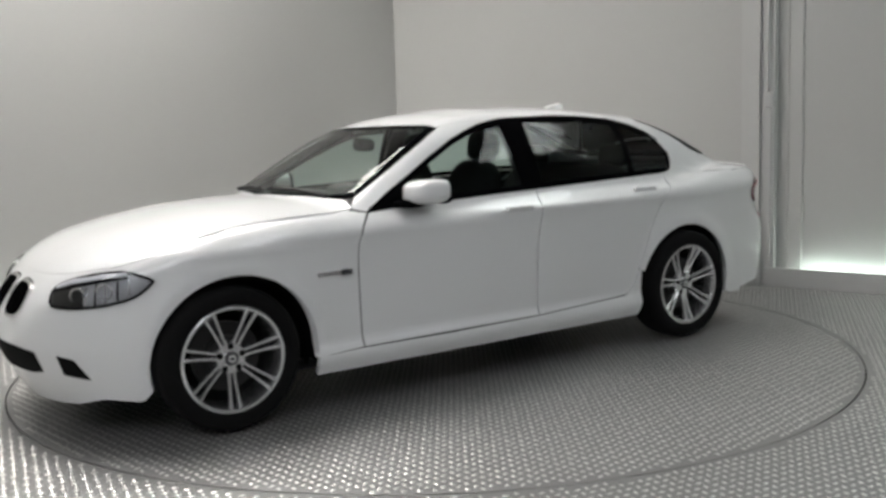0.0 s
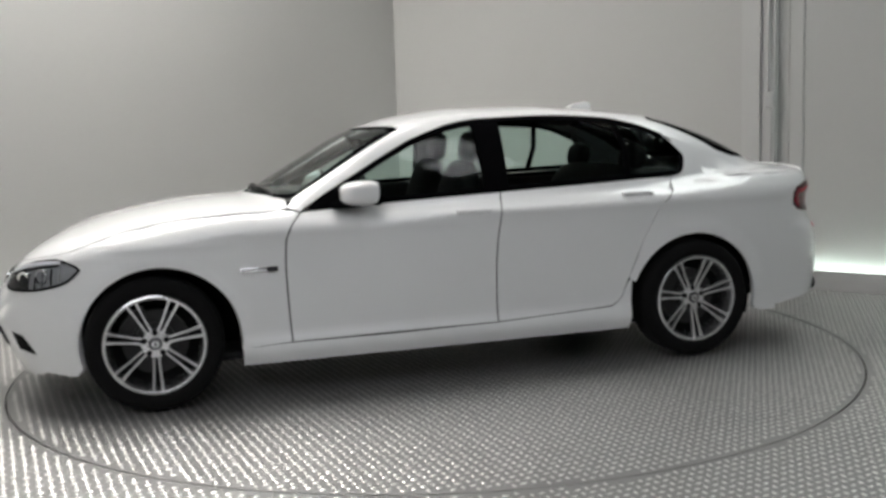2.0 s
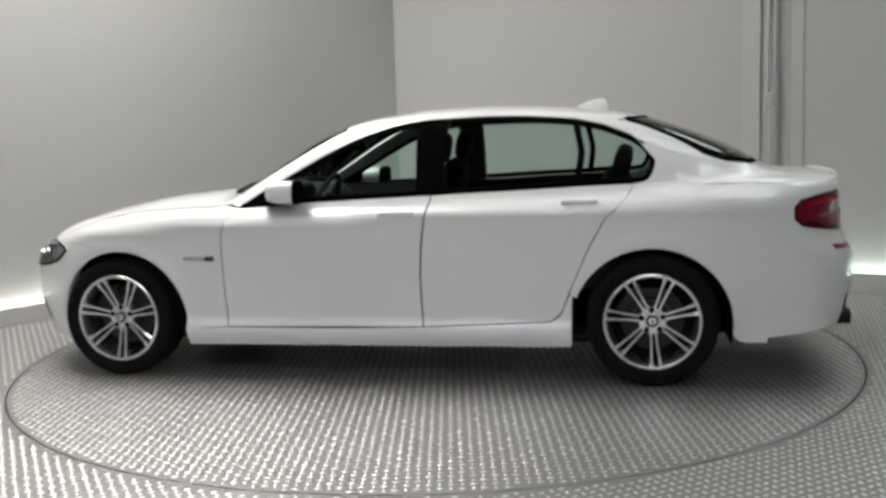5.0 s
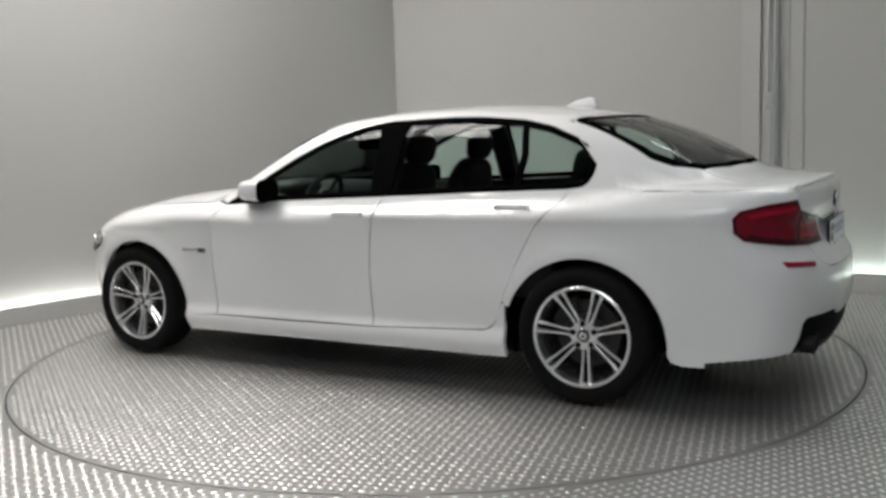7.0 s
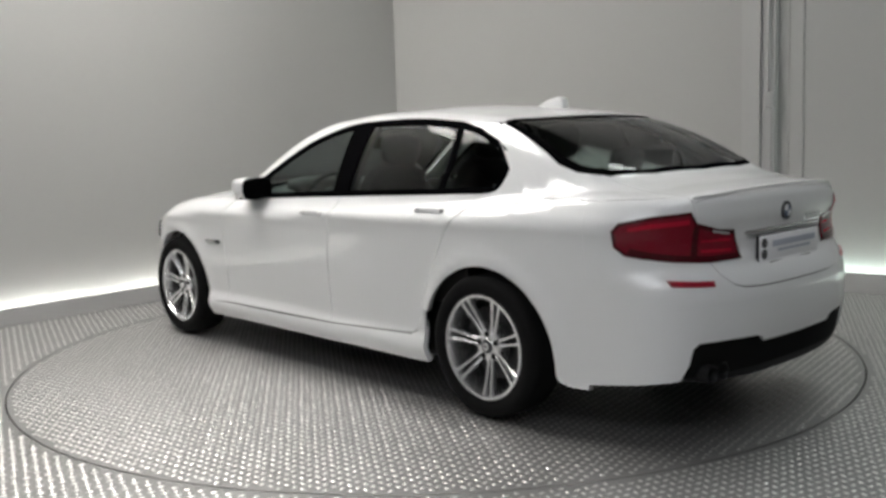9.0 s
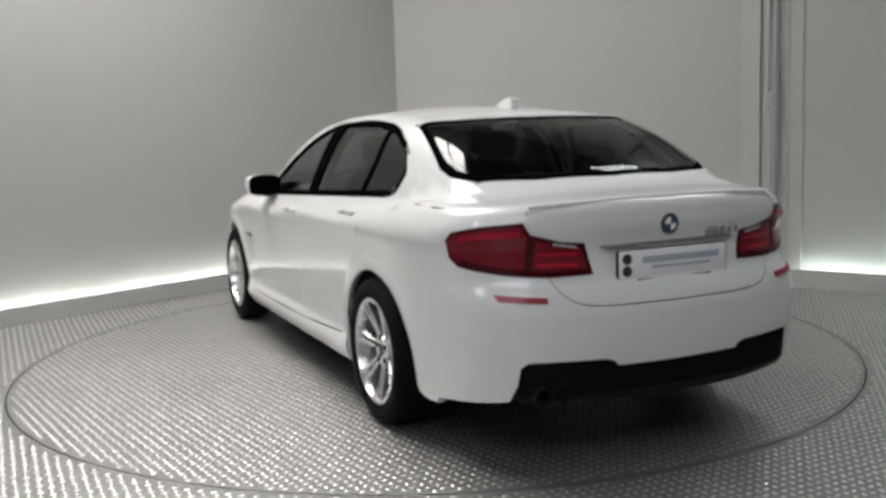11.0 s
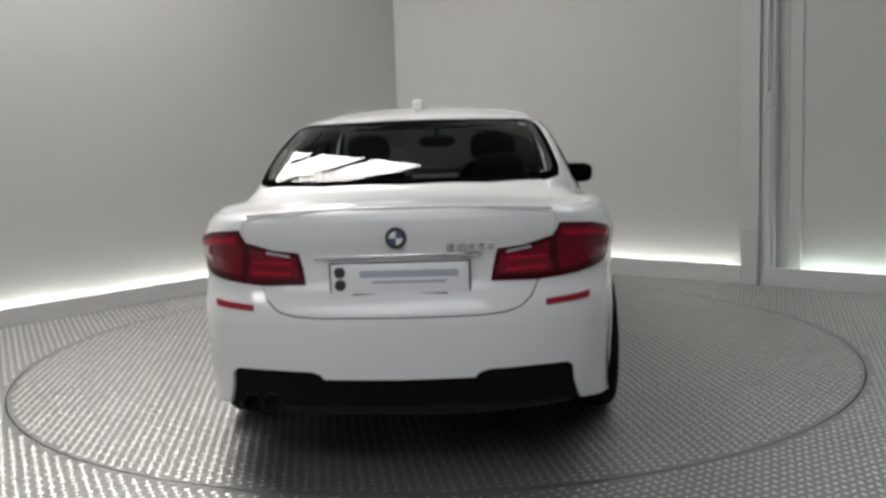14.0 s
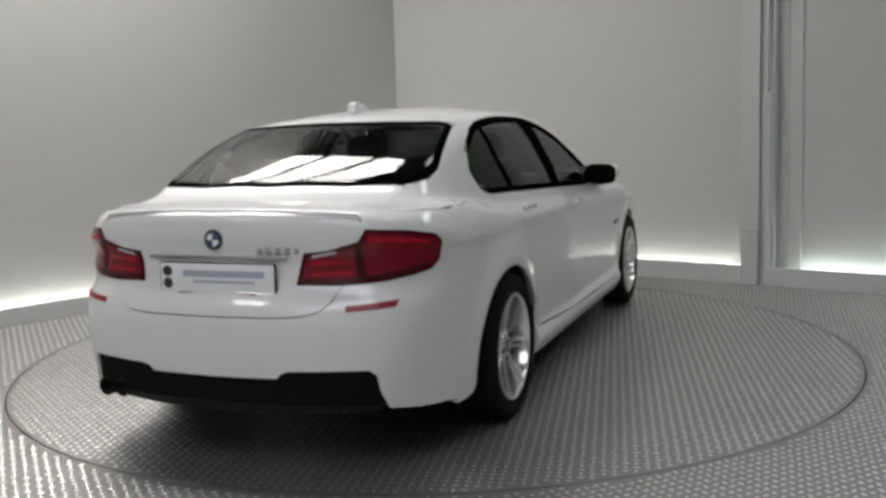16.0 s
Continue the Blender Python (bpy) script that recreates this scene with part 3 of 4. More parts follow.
# tail skins
EDGE = [(.0, .645), (.30, .648), (.40, .655), (.46, .672), (.505, .71), (.535, .77), (.555, .83), (.585, .90), (.600, .96), (.600, 1.035)]
boot = [tail_at(y, z) for y, z in EDGE + [(.45, 1.044), (0, 1.052), (-.45, 1.044)]] + [tail_at(-y, z) for y, z in EDGE[::-1][:-1]]
skin("tail_shell", "tail", [(-1.1, .3), (1.1, .3), (1.1, .98), (-1.1, .98)], GAP, car, off=-.014, depth=.004)
skin("tail_frame", "tail", [(-.72, .90), (.72, .90), (.72, 1.0), (-.72, 1.0)], WHITE, car, off=-.006, depth=.004)
skin("boot_lid", "tail", boot, WHITE, car, gap=.003)
END = 1.13
for s in (1, -1):
    corner = [tail_at(y, z) for y, z in EDGE[4:]] + [(END, 1.02), (END, .66), tail_at(.53, .66)]
    skin("rear_corner", "tail", corner if s == 1 else mirrored(corner), WHITE, car, gap=.002, off=-.0004)
BUMPER = [(END, .715), (END, .235), (math.atan2(.81, .60), .262), (math.atan2(.70, .74), .285), (math.atan2(.655, .765), .290),
          tail_at(.672, .36), tail_at(.665, .425), tail_at(.64, .446), tail_at(.50, .446), tail_at(.335, .442), tail_at(.30, .430), tail_at(.285, .412), tail_at(0, .408)]
TOPLINE = [tail_at(.62, .70), tail_at(.52, .70)] + [tail_at(y, z) for y, z in EDGE[:5][::-1]]
bumper = TOPLINE[::-1][1:] + BUMPER[:-1] + [BUMPER[-1]] + [(-a, b) for a, b in BUMPER[::-1][1:]] + [(-a, b) for a, b in TOPLINE]
skin("rear_bumper", "tail", bumper, WHITE, car, gap=.002, depth=.03)
diffuser = [tail_at(.685, .45), tail_at(.668, .283), tail_at(.30, .262), tail_at(.0, .258)]
diffuser = diffuser + [(-a, b) for a, b in diffuser[::-1][1:]] + [tail_at(0, .45)]
skin("rear_diffuser", "tail", diffuser, PLASTIC, car, off=-.016, depth=.12, label="black plastic lower rear bumper insert")
LAMP = [(-2.182, .850, .905), (-2.210, .836, .938), (-2.31, .755, .962), (-2.405, .615, .975), (-2.418, .590, .928), (-2.437, .47, .895), (-2.452, .375, .886), (-2.462, .345, .766), (-2.425, .52, .763), (-2.36, .675, .775),
        (-2.285, .772, .790), (-2.228, .822, .803), (-2.190, .846, .838)]
LAMP_OUT = LAMP[:5] + [(-2.40, .60, .768), (-2.36, .675, .775)] + LAMP[10:]
LAMP_IN = LAMP[4:9] + [(-2.40, .60, .768)]
for s in (1, -1):
    def lens(points):
        p = [tail_at(y, z, x) for x, y, z in points]
        return p if s == 1 else mirrored(p)
    lamp = skin("tail_lamp", "tail", lens(LAMP), DEEPRED, car, off=.003, depth=.02, label="dark red wraparound tail lamp")
    skin("outer_lens", "tail", shrunk(lens(LAMP_OUT), .014), RED, lamp, off=.007, depth=.006, label="bright red outer lens")
    skin("inner_lens", "tail", shrunk(lens(LAMP_IN), .018), RED, lamp, off=.007, depth=.006)
    for z0, z1 in ((.800, .812), (.842, .854)):
        bar = [(-2.44, .40, z0), (-2.418, .565, z0 + .006), (-2.418, .565, z1 + .006), (-2.44, .40, z1)]
        skin("bar_or_glint", "tail", lens(bar), BRIGHTRED, lamp, off=.0085, depth=.004, cell=.03)
    low_band = [(-2.452, .365, .772), (-2.425, .52, .769), (-2.36, .675, .781), (-2.285, .772, .797), (-2.235, .815, .812), (-2.245, .806, .835), (-2.30, .755, .818), (-2.37, .665, .803), (-2.425, .52, .790), (-2.452, .37, .792)]
    skin("lower_band", "tail", lens(low_band), DEEPRED, lamp, off=.0095, depth=.004, cell=.03, label="dark red lower band")
    # pale strip painted on the inner lens as the glass's reflection
    sheen = [(-2.445, .405, .868), (-2.43, .50, .884), (-2.43, .50, .892), (-2.445, .41, .878)]
    skin("bar_or_glint", "tail", lens(sheen), LAMPGREY, lamp, off=.0095, depth=.004, cell=.03, label="pale strip painted as a reflection in the lens")
    # brighter red painted as a glint along the top of the outer lens
    glint = [(-2.395, .62, .945), (-2.30, .745, .934), (-2.235, .805, .918), (-2.232, .806, .902), (-2.30, .742, .914), (-2.395, .62, .925)]
    skin("bar_or_glint", "tail", lens(glint), BRIGHTRED, lamp, off=.0085, depth=.004, cell=.03)
    mark = [tail_at(.745, .708), tail_at(.555, .694), tail_at(.558, .672), tail_at(.735, .684)]
    skin("bumper_reflector", "tail", mark if s == 1 else mirrored(mark), REFLECTOR, car, off=.007, depth=.008, label="slim red bumper reflector")
# number plate, badge, lettering
plate = part("number_plate", box((.012, .52, .111), (-2.497, -.010, .790), .004), PLATE, car, "white number plate with grey bars")
for dz in (.024, -.024):
    part("emblem", lathe([(.001, 0), (.021, 0), (.021, .004), (.001, .004)], (0, 0, 0), 20), DARKINK, plate).matrix_basis = pose(-2.503, .215, .790 + dz, 0, 0, 90)
part("bar", box((.003, .37, .026), (-2.5045, -.045, .806)), INK, plate, smooth=False)
part("bar", box((.003, .28, .010), (-2.5045, -.045, .775)), INK, plate, smooth=False)
part("plate_holder", box((.03, .36, .016), (-2.493, -.01, .725), .004), PLASTIC, car)
part("plate_backing", box((.014, .532, .122), (-2.492, -.010, .789), .004), PLASTIC, plate, "thin black backing plate")
part("boot_strip", box((.012, .64, .014), (-2.474, 0, .868), .004), CHROME, car, "satin metal strip above the plate")
roundel = part("rear_badge", lathe([(.001, 0), (.041, 0), (.041, .008), (.001, .010)], (0, 0, 0), 32), DARKINK, car, "round dark badge with blue and white quarters")
roundel.matrix_basis = pose(-2.484, 0, .938, 0, 0, 90)
for k in range(4):
    wedge = [(0, 0)] + arc(0, 0, .026, 90 * k, 90 * k + 90, 8)
    part("quarter", prism(wedge, "y", .008, .0125), BLUE if k % 2 else PLATE, roundel, smooth=False)
for y, w in ((-.20, .030), (-.238, .030), (-.276, .030), (-.315, .028), (-.352, .022)):
    part("lettering", box((.006, w, .034 if w > .025 else .028), (TAIL(.895) + .115 * (abs(y) / .7) ** 3 - .002, y, .895), .003), CHROME, car)
for y in (.50, .58):
    part("exhaust_pipe", lathe([(.030, -.10), (.038, -.10), (.040, .06), (.036, .062), (.032, .055)], (0, 0, 0), 24), PLASTIC, car, "dark exhaust tailpipe").matrix_basis = pose(-2.425, y, .312, 0, 0, 90)
fin = prism([(-1.05, 1.44), (-1.25, 1.43), (-1.24, 1.484), (-1.205, 1.493), (-1.13, 1.477)], "y", -.024, .024, .010)
part("roof_antenna", fin, WHITE, car, "white shark-fin roof antenna")

# nose skins
NEND = 1.02
nose_low = [nose_at(.70, .20), nose_at(.55, .165), nose_at(.3, .155), nose_at(0, .15)]
nose_outline = [(NEND, .80), (NEND, .185)] + nose_low + [(-a, b) for a, b in nose_low[::-1][1:]] + [(-NEND, .185), (-NEND, .80), (-.85, .80), (-.7, .79), (-.45, .765), (0, .745), (.45, .765), (.7, .79), (.85, .80)]
skin("front_bumper", "nose", nose_outline, WHITE, car, depth=.03, off=-.0006)
HEAD = [(2.185, .545, .622), (2.150, .500, .700), (2.09, .575, .742), (1.99, .70, .770), (1.90, .785, .778), (1.80, .868, .735), (1.83, .86, .700), (1.885, .838, .655), (1.98, .785, .628), (2.069, .717, .615), (2.14, .62, .612)]
for s in (1, -1):
    def face(points):
        p = [nose_at(y, z, x) for x, y, z in points]
        return p if s == 1 else mirrored(p)
    HEADLINE = rounded(face(HEAD), 1)
    head = skin("headlamp", "nose", HEADLINE, LAMPGREY, car, off=.002, depth=.02, label="clear headlamp with grey bezel")
    skin("lamp_lens", "nose", shrunk(HEADLINE, .004), LENS, head, off=.014, depth=.012)
    ring("lamp_rim", "nose", HEADLINE, .012, PIANO, head, off=.006)
    for x, y, z in ((2.075, .66, .672), (1.985, .745, .69)):
        p, n = settle("nose", np.array([math.atan2(y, x - 1.4)]), np.array([z]), .004)
        ringlet = part("lamp_ring", lathe([(.030, 0), (.040, 0), (.040, .006), (.030, .006)], (0, 0, 0), 24), CHROME, head)
        ringlet.matrix_basis = pose(p[0][0], s * p[0][1], z, 0, 0, s * (math.degrees(math.atan2(y, x - 1.4)) - 90) if s == 1 else -90 - math.degrees(math.atan2(y, x - 1.4)) + 0)
    bezel = face([(2.178, .555, .632), (2.145, .520, .692), (2.08, .60, .715), (2.05, .655, .69), (2.062, .705, .628), (2.13, .63, .622)])
    skin("lamp_bezel", "nose", bezel, DARKMETAL, head, off=.005, depth=.004, cell=.03)
    brow = [nose_at(y, z, x) for x, y, z in ((2.14, .53, .712), (2.08, .60, .738), (1.98, .715, .762), (1.90, .79, .769), (1.90, .79, .755), (1.98, .715, .746), (2.08, .60, .722), (2.14, .53, .698))]
    skin("brow_strip", "nose", brow if s == 1 else mirrored(brow), PLATE, head, off=.008, depth=.004, cell=.02)
    line = [nose_at(y, z, x) for x, y, z in ((2.155, .51, .690), (2.08, .60, .716), (1.98, .715, .740), (1.90, .79, .750), (1.90, .79, .743), (1.98, .715, .731), (2.08, .60, .705), (2.155, .51, .680))]
    skin("brow_line", "nose", line if s == 1 else mirrored(line), PIANO, head, off=.009, depth=.004, cell=.02)
    for x, y, w, z0, z1, m in ((2.052, .690, .012, .630, .705, CHROME), (2.020, .722, .006, .632, .722, PIANO), (1.985, .750, .010, .640, .725, CHROME), (1.945, .785, .007, .652, .732, PIANO), (1.905, .815, .008, .668, .738, CHROME)):
        fin = [nose_at(y - w, z0, x), nose_at(y + w, z0, x), nose_at(y + w, z1, x), nose_at(y - w, z1, x)]
        skin("reflector_fin", "nose", fin if s == 1 else mirrored(fin), m, head, off=.0075, depth=.004, cell=.03)
    kidney = [nose_at(.025, .70), nose_at(.18, .708), nose_at(.315, .69), nose_at(.345, .61), nose_at(.29, .545), nose_at(.10, .53), nose_at(.025, .57)]
    kid = rounded(kidney, 2)
    grille = skin("kidney_grille", "nose", kid if s == 1 else mirrored(kid), GAP, car, off=.003, depth=.01, label="black kidney grille with chrome surround")
    ring("grille_surround", "nose", kid if s == 1 else mirrored(kid), .014, CHROME, grille, off=.012)
    for k in range(9):
        y = .06 + k * .028
        p = settle("nose", np.array([nose_at(y, .60)[0]] * 4), np.array([.555, .60, .65, .685]), .006)[0]
        part("slat", rod([(q[0], s * q[1], q[2]) for q in p], .005, 6), PIANO, grille)
    fog = [nose_at(.578, .405, 2.18), nose_at(.652, .388, 2.135), nose_at(.712, .293, 2.10), nose_at(.592, .312, 2.18)]
    skin("bumper_intake", "nose", fog if s == 1 else mirrored(fog), GAP, car, off=.002, depth=.01, label="black lower bumper intake")
mid = [nose_at(-.455, .41), nose_at(-.30, .425), nose_at(.30, .425), nose_at(.455, .41), nose_at(.45, .315), nose_at(.36, .30), nose_at(-.36, .30), nose_at(-.45, .315)]
skin("bumper_intake", "nose", mid, GAP, car, off=.002, depth=.01, label="black lower bumper intake")

# underbody, wheel housings
part("underbody", box((3.5, 1.5, .05), (0, 0, .215), .02), PLASTIC, car, smooth=False)
part("underbody_core", box((2.05, 1.5, .5), (0, 0, .44), .03), GAP, car, smooth=False)
part("underbody_core", box((.42, 1.2, .34), (-2.12, 0, .44), .03), GAP, car, smooth=False)
part("underbody_core", box((.25, 1.1, .34), (2.0, 0, .44), .03), GAP, car, smooth=False)
for cx, cz, r in (ARCH_F, ARCH_R):
    for s in (1, -1):
        bm = bmesh.new()
        outer = [bm.verts.new((x, s * .79, z)) for x, z in arc(cx, cz, r + .006, -15, 195, 28)]
        inner = [bm.verts.new((x, s * .50, z)) for x, z in arc(cx, cz, r + .006, -15, 195, 28)]
        for i in range(len(outer) - 1):
            bm.faces.new((outer[i], outer[i + 1], inner[i + 1], inner[i]))
        bm.faces.new(inner)
        bmesh.ops.solidify(bm, geom=bm.faces[:], thickness=.004)
        part("wheel_housing", bm, GAP, car)


# ---------------------------------------------------------------- wheels
def wheel():
    hub = new("wheel")
    hub.parent = car
    tagged(hub, "alloy wheel with seven double spokes")
    tyre = [(.243, .075), (.252, .098), (.275, .108), (.305, .108), (.322, .098), (.333, .078), (.336, .04), (.336, -.04), (.333, -.078), (.320, -.105), (.28, -.112), (.245, -.09), (.238, 0)]
    part("tyre", lathe(tyre, steps=64), RUBBER, hub, "black rubber tyre")
    rim = [(.246, .092), (.246, .100), (.240, .103), (.231, .100), (.226, .088), (.222, .04), (.212, -.03), (.215, -.09), (.238, -.10), (.240, 0), (.241, .08)]
    part("rim", lathe(rim, steps=64), ALLOY, hub, "polished alloy rim")
    part("barrel_back", lathe([(.06, -.05), (.214, -.05), (.214, -.06), (.06, -.06)], steps=40), GAP, hub)
    part("brake_disc", lathe([(.05, -.028), (.162, -.028), (.162, -.006), (.10, -.006), (.098, .015), (.05, .015)], steps=48), DARKMETAL, hub)
    part("brake_caliper", prism(arc(0, 0, .185, 20, 75, 10) + arc(0, 0, .115, 75, 20, 10), "y", -.04, .012, .006), DARKMETAL, hub)
    part("hub", lathe([(.001, .066), (.034, .066), (.037, .063), (.068, .061), (.074, .052), (.074, .0), (.001, 0)], steps=40), ALLOY, hub)
    cap = part("hub_cap", lathe([(.001, .0735), (.029, .0725), (.032, .066), (.001, .066)], steps=32), DARKINK, hub, "dark hub cap with round emblem")
    part("emblem", lathe([(.008, .0742), (.019, .0738), (.019, .0748), (.008, .0752)], steps=24), CHROME, cap)
    first = None
    for k in range(7):
        for s in (-1, 1):
            if first is None:
                bm = bmesh.new()
                rows = []
                for r, side, wide, y, thick in ((.052, .0120, .0100, .056, .030), (.095, .0130, .0072, .060, .030), (.15, .0165, .0068, .072, .028), (.20, .0205, .0075, .086, .026), (.232, .0240, .0105, .096, .024)):
                    rows.append([bm.verts.new((side + dx, yy, -r)) for dx, yy in ((-wide, y - thick), (-wide, y - .004), (-wide * .6, y), (wide * .6, y), (wide, y - .004), (wide, y - thick))])
                for p, q in zip(rows, rows[1:]):
                    for i in range(6):
                        j = (i + 1) % 6
                        bm.faces.new((p[i], p[j], q[j], q[i]))
                bm.faces.new(rows[0])
                bm.faces.new(rows[-1][::-1])
                bmesh.ops.recalc_face_normals(bm, faces=bm.faces)
                first = part("spoke", bm, ALLOY, hub)
                spoke = first
                other = first.data.copy()
                for v in other.vertices:
                    v.co.x = -v.co.x
                other.flip_normals()
            else:
                spoke = new("spoke", first.data if s == -1 else other)
                spoke.parent = hub
            spoke.matrix_basis = Matrix.Rotation(-2 * math.pi * k / 7, 4, "Y")
    for k in range(5):
        a = radians(90 + 72 * k)
        part("wheel_bolt", lathe([(.001, .0645), (.0125, .0645), (.014, .0635), (.014, .040), (.001, .040)], (.056 * math.cos(a), 0, .056 * math.sin(a)), 12), GAP, hub)
    return hub


first_wheel = wheel()
first_wheel.matrix_basis = pose(1.484, .800, .336)
copy_thing(first_wheel, pose(-1.484, .805, .336, 0, 4, 0))
copy_thing(first_wheel, pose(1.484, -.800, .336, 0, 20, 180))
copy_thing(first_wheel, pose(-1.484, -.805, .336, 0, 33, 180))


# ---------------------------------------------------------------- cabin
def car_seat(x, y):
    seat = part("seat", blob((.50, .50, .20), (x, y, .55), 3.2), SEAT, car, "dark leather front seat")
    part("backrest", blob((.16, .48, .62), (x - .30, y, .86), 3.2, turn=pose(0, 0, 0, 0, -16, 0)), SEAT, seat)
    rest = part("headrest", blob((.10, .27, .18), (x - .42, y, 1.235), 3.0, turn=pose(0, 0, 0, 0, -10, 0)), SEAT, seat)
    for d in (-.06, .06):
        part("headrest_post", rod([(x - .40, y + d, 1.05), (x - .415, y + d, 1.20)], .007, 8), CHROME, rest)


car_seat(.10, .37)
car_seat(.10, -.37)
bench = part("rear_bench", blob((.55, 1.30, .20), (-.85, 0, .56), 3.6), SEAT, car, "dark leather rear bench")
part("backrest", blob((.18, 1.30, .58), (-1.22, 0, .82), 3.8, turn=pose(0, 0, 0, 0, -22, 0)), SEAT, bench)
for y in (-.40, .40):
    part("headrest", blob((.10, .26, .15), (-1.34, y, 1.14), 3.0, turn=pose(0, 0, 0, 0, -14, 0)), SEAT, bench)
part("parcel_shelf", prism([(-1.32, .66), (-1.95, .60), (-1.95, -.60), (-1.32, -.66)], "z", 1.005, 1.03, .006), CABIN, car)
part("dashboard", blob((.52, 1.42, .34), (.72, 0, .86), 3.4), CABIN, car)
binnacle = part("instrument_hood", blob((.20, .36, .12), (.58, .37, 1.01), 2.8), CABIN, car)
tilt = pose(.40, .37, .93, 0, 66, 0)
wheel_rim = bmesh.new()
ringv = []
for k in range(36):
    a = 2 * math.pi * k / 36
    ringv.append([wheel_rim.verts.new(tilt @ Vector(((.18 + .016 * math.cos(2 * math.pi * i / 8)) * math.cos(a), (.18 + .016 * math.cos(2 * math.pi * i / 8)) * math.sin(a), .016 * math.sin(2 * math.pi * i / 8)))) for i in range(8)])
for k in range(36):
    for i in range(8):
        wheel_rim.faces.new((ringv[k][i], ringv[(k + 1) % 36][i], ringv[(k + 1) % 36][(i + 1) % 8], ringv[k][(i + 1) % 8]))
bmesh.ops.recalc_face_normals(wheel_rim, faces=wheel_rim.faces)
steering = part("steering_wheel", wheel_rim, SEAT, car, "black leather steering wheel")
part("wheel_boss", blob((.16, .13, .05), (.40, .37, .93), 2.8, turn=pose(0, 0, 0, 0, 66, 0)), CABIN, steering)
for a in (0, 120, 240):
    part("wheel_spoke", rod([tilt @ Vector((0, 0, 0)), tilt @ Vector((.18 * math.cos(radians(a + 90)), .18 * math.sin(radians(a + 90)), 0))], .014, 8), CABIN, steering)
part("interior_mirror", blob((.04, .24, .075), (.28, 0, 1.265), 3.0), PIANO, car, "black interior mirror")
part("mirror_stem", rod([(.29, 0, 1.27), (.36, 0, 1.33)], .012, 8), PIANO, car)
for s in (1, -1):
    part("door_card", box((2.05, .06, .50), (-.28, s * .775, .74), .02), CABIN, car)
    skin("belt_pillar", "side", [(-.27, .98), (-.39, .98), (-.40, 1.37), (-.26, 1.365)], CABIN, car, off=-.035, depth=.03, flip=s < 0)
for s in (1, -1):
    arm_xy = [(.84 + .014 * k, .60 - .11 * k) for k in range(6)] if s == 1 else [(.925 - .014 * k, .0 - .11 * k) for k in range(6)]
    p, n = settle("top", np.array([q[0] for q in arm_xy]), np.array([q[1] for q in arm_xy]), .012)
    part("wiper", rod([tuple(q) for q in p], .010, 8), PLASTIC, car, "black windscreen wiper")
skin("roof_lining", "top", [(.12, .50), (-1.30, .50), (-1.30, -.50), (.12, -.50)], LINING, car, off=-.04, depth=.01, cell=.08)

# ---------------------------------------------------------------- turntable and floor
RADIUS = 2.464


def disc(radius, z0, z1, steps=128):
    bm = bmesh.new()
    ringp = [(radius * math.cos(2 * math.pi * k / steps), radius * math.sin(2 * math.pi * k / steps)) for k in range(steps)]
    a, b = [bm.verts.new((*p, z0)) for p in ringp], [bm.verts.new((*p, z1)) for p in ringp]
    bm.faces.new(b)
    bm.faces.new(a[::-1])
    for k in range(steps):
        j = (k + 1) % steps
        bm.faces.new((a[k], a[j], b[j], b[k]))
    return bm


turntable = tagged(new("turntable"), "round steel tread plate turntable set flush in the floor", "turntable")
part("plate", disc(RADIUS, -.02, 0), STEEL, turntable, smooth=False)
bm = bmesh.new()
inner = [bm.verts.new(((RADIUS + .009) * math.cos(2 * math.pi * k / 128), (RADIUS + .009) * math.sin(2 * math.pi * k / 128), 0)) for k in range(128)]
outer = []
for k in range(128):
    a = 2 * math.pi * k / 128
    r = 15.0 / max(abs(math.cos(a)), abs(math.sin(a)))
    outer.append(bm.verts.new((r * math.cos(a), r * math.sin(a), 0)))
for k in range(128):
    j = (k + 1) % 128
    bm.faces.new((inner[k], outer[k], outer[j], inner[j]))
low = [bm.verts.new((v.co.x, v.co.y, -.03)) for v in inner]
for k in range(128):
    j = (k + 1) % 128
    bm.faces.new((inner[k], inner[j], low[j], low[k]))
floor = tagged(part("floor", bm, STEEL, smooth=False), "worn grey steel tread plate floor", "floor", kind="structure")
tagged(part("floor_pit", disc(RADIUS + .05, -.06, -.025), GAP, smooth=False), "dark pit under the turntable", "pit", kind="structure")


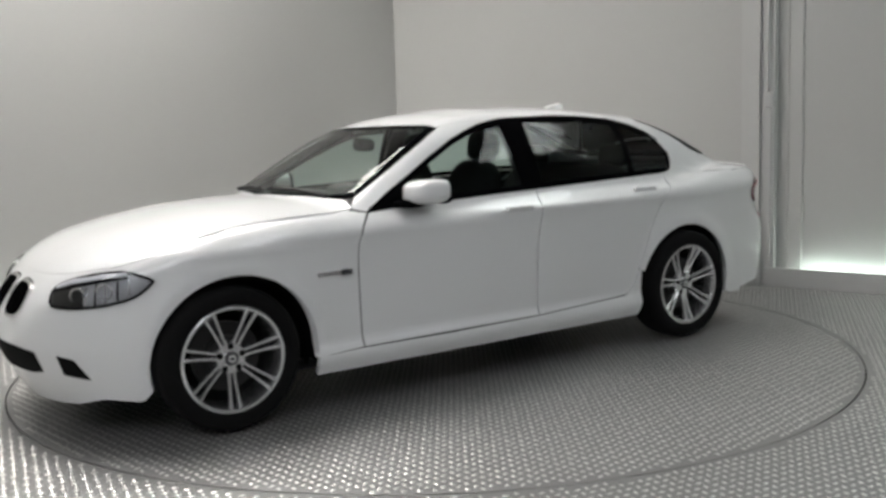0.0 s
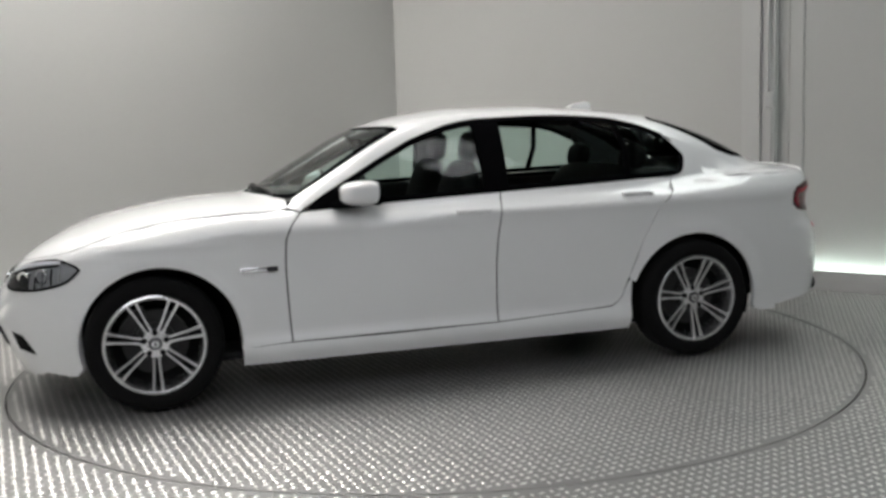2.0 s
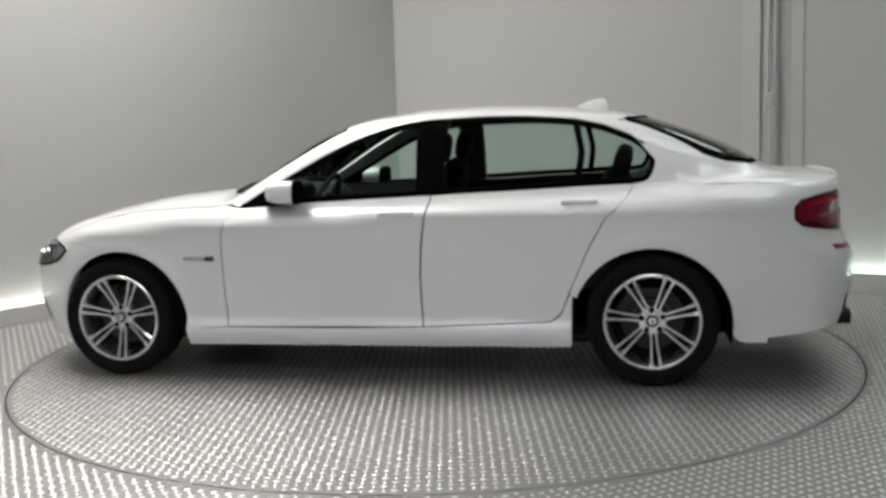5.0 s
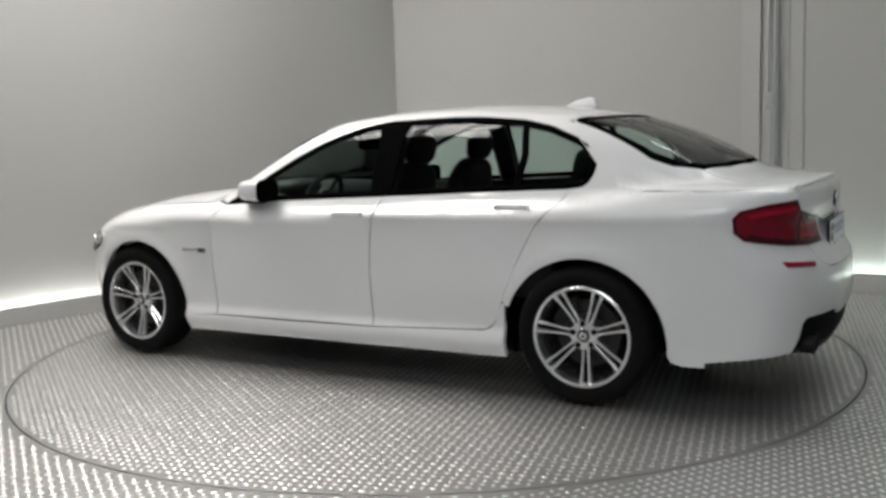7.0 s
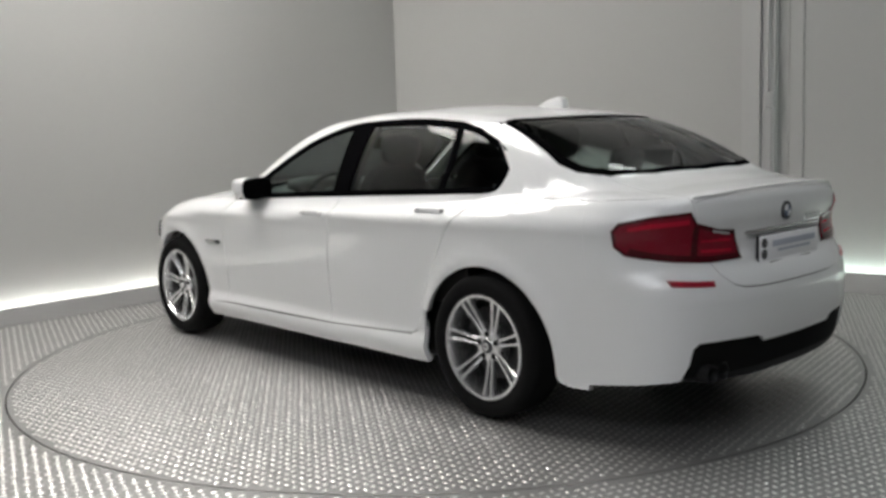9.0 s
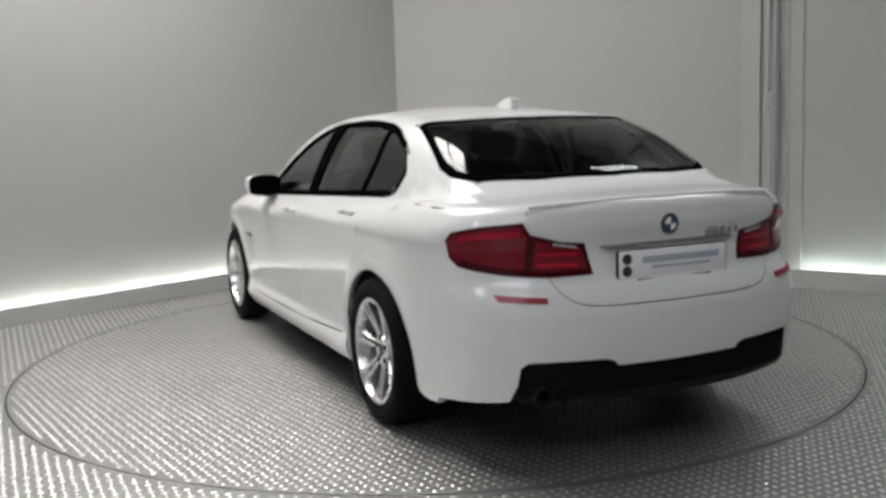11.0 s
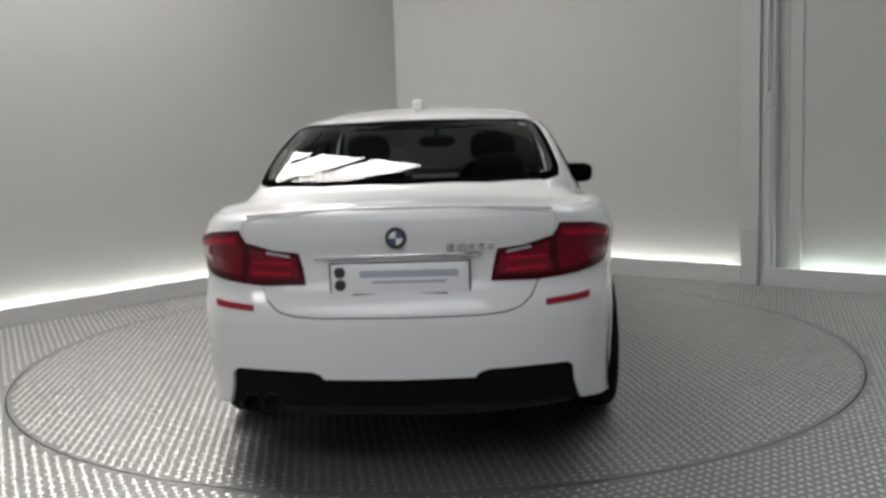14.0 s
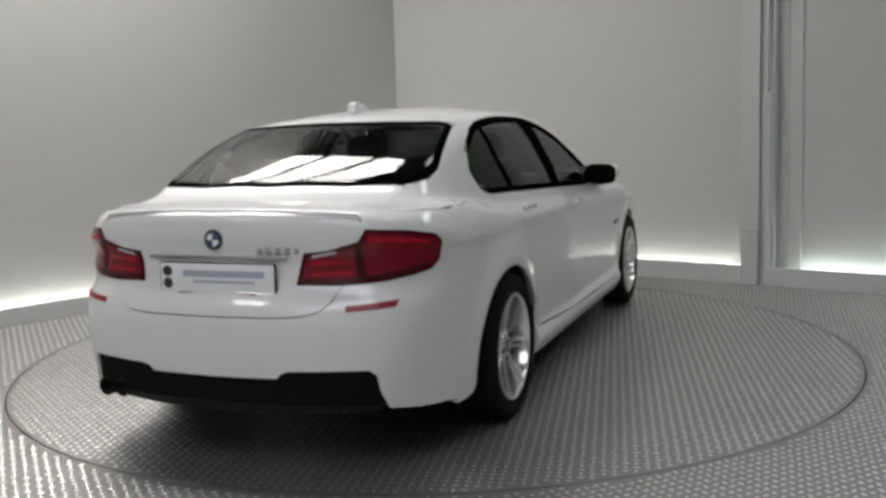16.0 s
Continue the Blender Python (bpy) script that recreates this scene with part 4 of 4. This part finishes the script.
def studs(name, keep, parent, turn=0.0, pitch=.0424):
    """Raised lozenges in alternating directions."""
    n = int(2 * 4.2 / pitch)
    i, j = np.meshgrid(np.arange(-n // 2, n // 2), np.arange(-n // 2, n // 2), indexing="ij")
    i, j = i.ravel(), j.ravel()
    c, s = math.cos(turn), math.sin(turn)
    x, y = i * pitch, j * pitch
    x, y, alt = x * c - y * s, x * s + y * c, (i + j) % 2
    ok = keep(x, y)
    x, y, alt = x[ok], y[ok], alt[ok]
    rng = np.random.default_rng(11)
    a = turn + np.where(alt == 1, math.pi / 2, 0) + rng.normal(0, .05, len(x))
    x, y = x + rng.normal(0, .0012, len(x)), y + rng.normal(0, .0012, len(x))
    worn = rng.uniform(.6, 1.15, len(x))
    ux, uy = np.cos(a), np.sin(a)
    L, W, H = .0160, .0074, .0034
    shape = ((-L, 0, 0), (0, -W, 0), (L, 0, 0), (0, W, 0), (-L * .5, 0, H), (L * .5, 0, H))
    v = np.stack([np.stack([x + ux * p - uy * q, y + uy * p + ux * q, h * worn + .0002], -1) for p, q, h in shape], 1)
    k = np.arange(len(x))[:, None] * 6
    faces = np.concatenate([k + [0, 1, 4], k + [1, 5, 4], k + [1, 2, 5], k + [2, 3, 5], k + [3, 4, 5], k + [3, 0, 4]])
    ob = plain(name, v.reshape(-1, 3).tolist(), faces.tolist(), STUD, parent)
    ob.data.shade_smooth()
    return tagged(ob, "raised steel tread lozenges", kind="stuff")


studs("tread", lambda x, y: np.hypot(x, y) < RADIUS - .025, turntable, radians(11))


def in_room(x, y):
    px, py = x - CORNER.x, y - CORNER.y
    left = px * NORMAL_LEFT.x + py * NORMAL_LEFT.y
    right = px * NORMAL_RIGHT.x + py * NORMAL_RIGHT.y
    return (np.hypot(x, y) > RADIUS + .035) & (left > .05) & (right > .05) & (y > -3.6)


studs("tread", in_room, floor, radians(25))


# ---------------------------------------------------------------- turning
def angle(t):
    return 212.777 - 8.93585 * t - .01024 * t * t + .0001875 * t ** 3


def motions():
    rows, plate_rows = [], []
    for k in range(17):
        a = angle(k)
        m = pose(0, 0, 0, 0, 0, a) @ pose(.172, -.016, .003)
        rows.append((k, m))
        plate_rows.append((k, pose(0, 0, 0, 0, 0, a - 180)))
    walk(turntable, plate_rows)
    walk(car, rows)


motions()
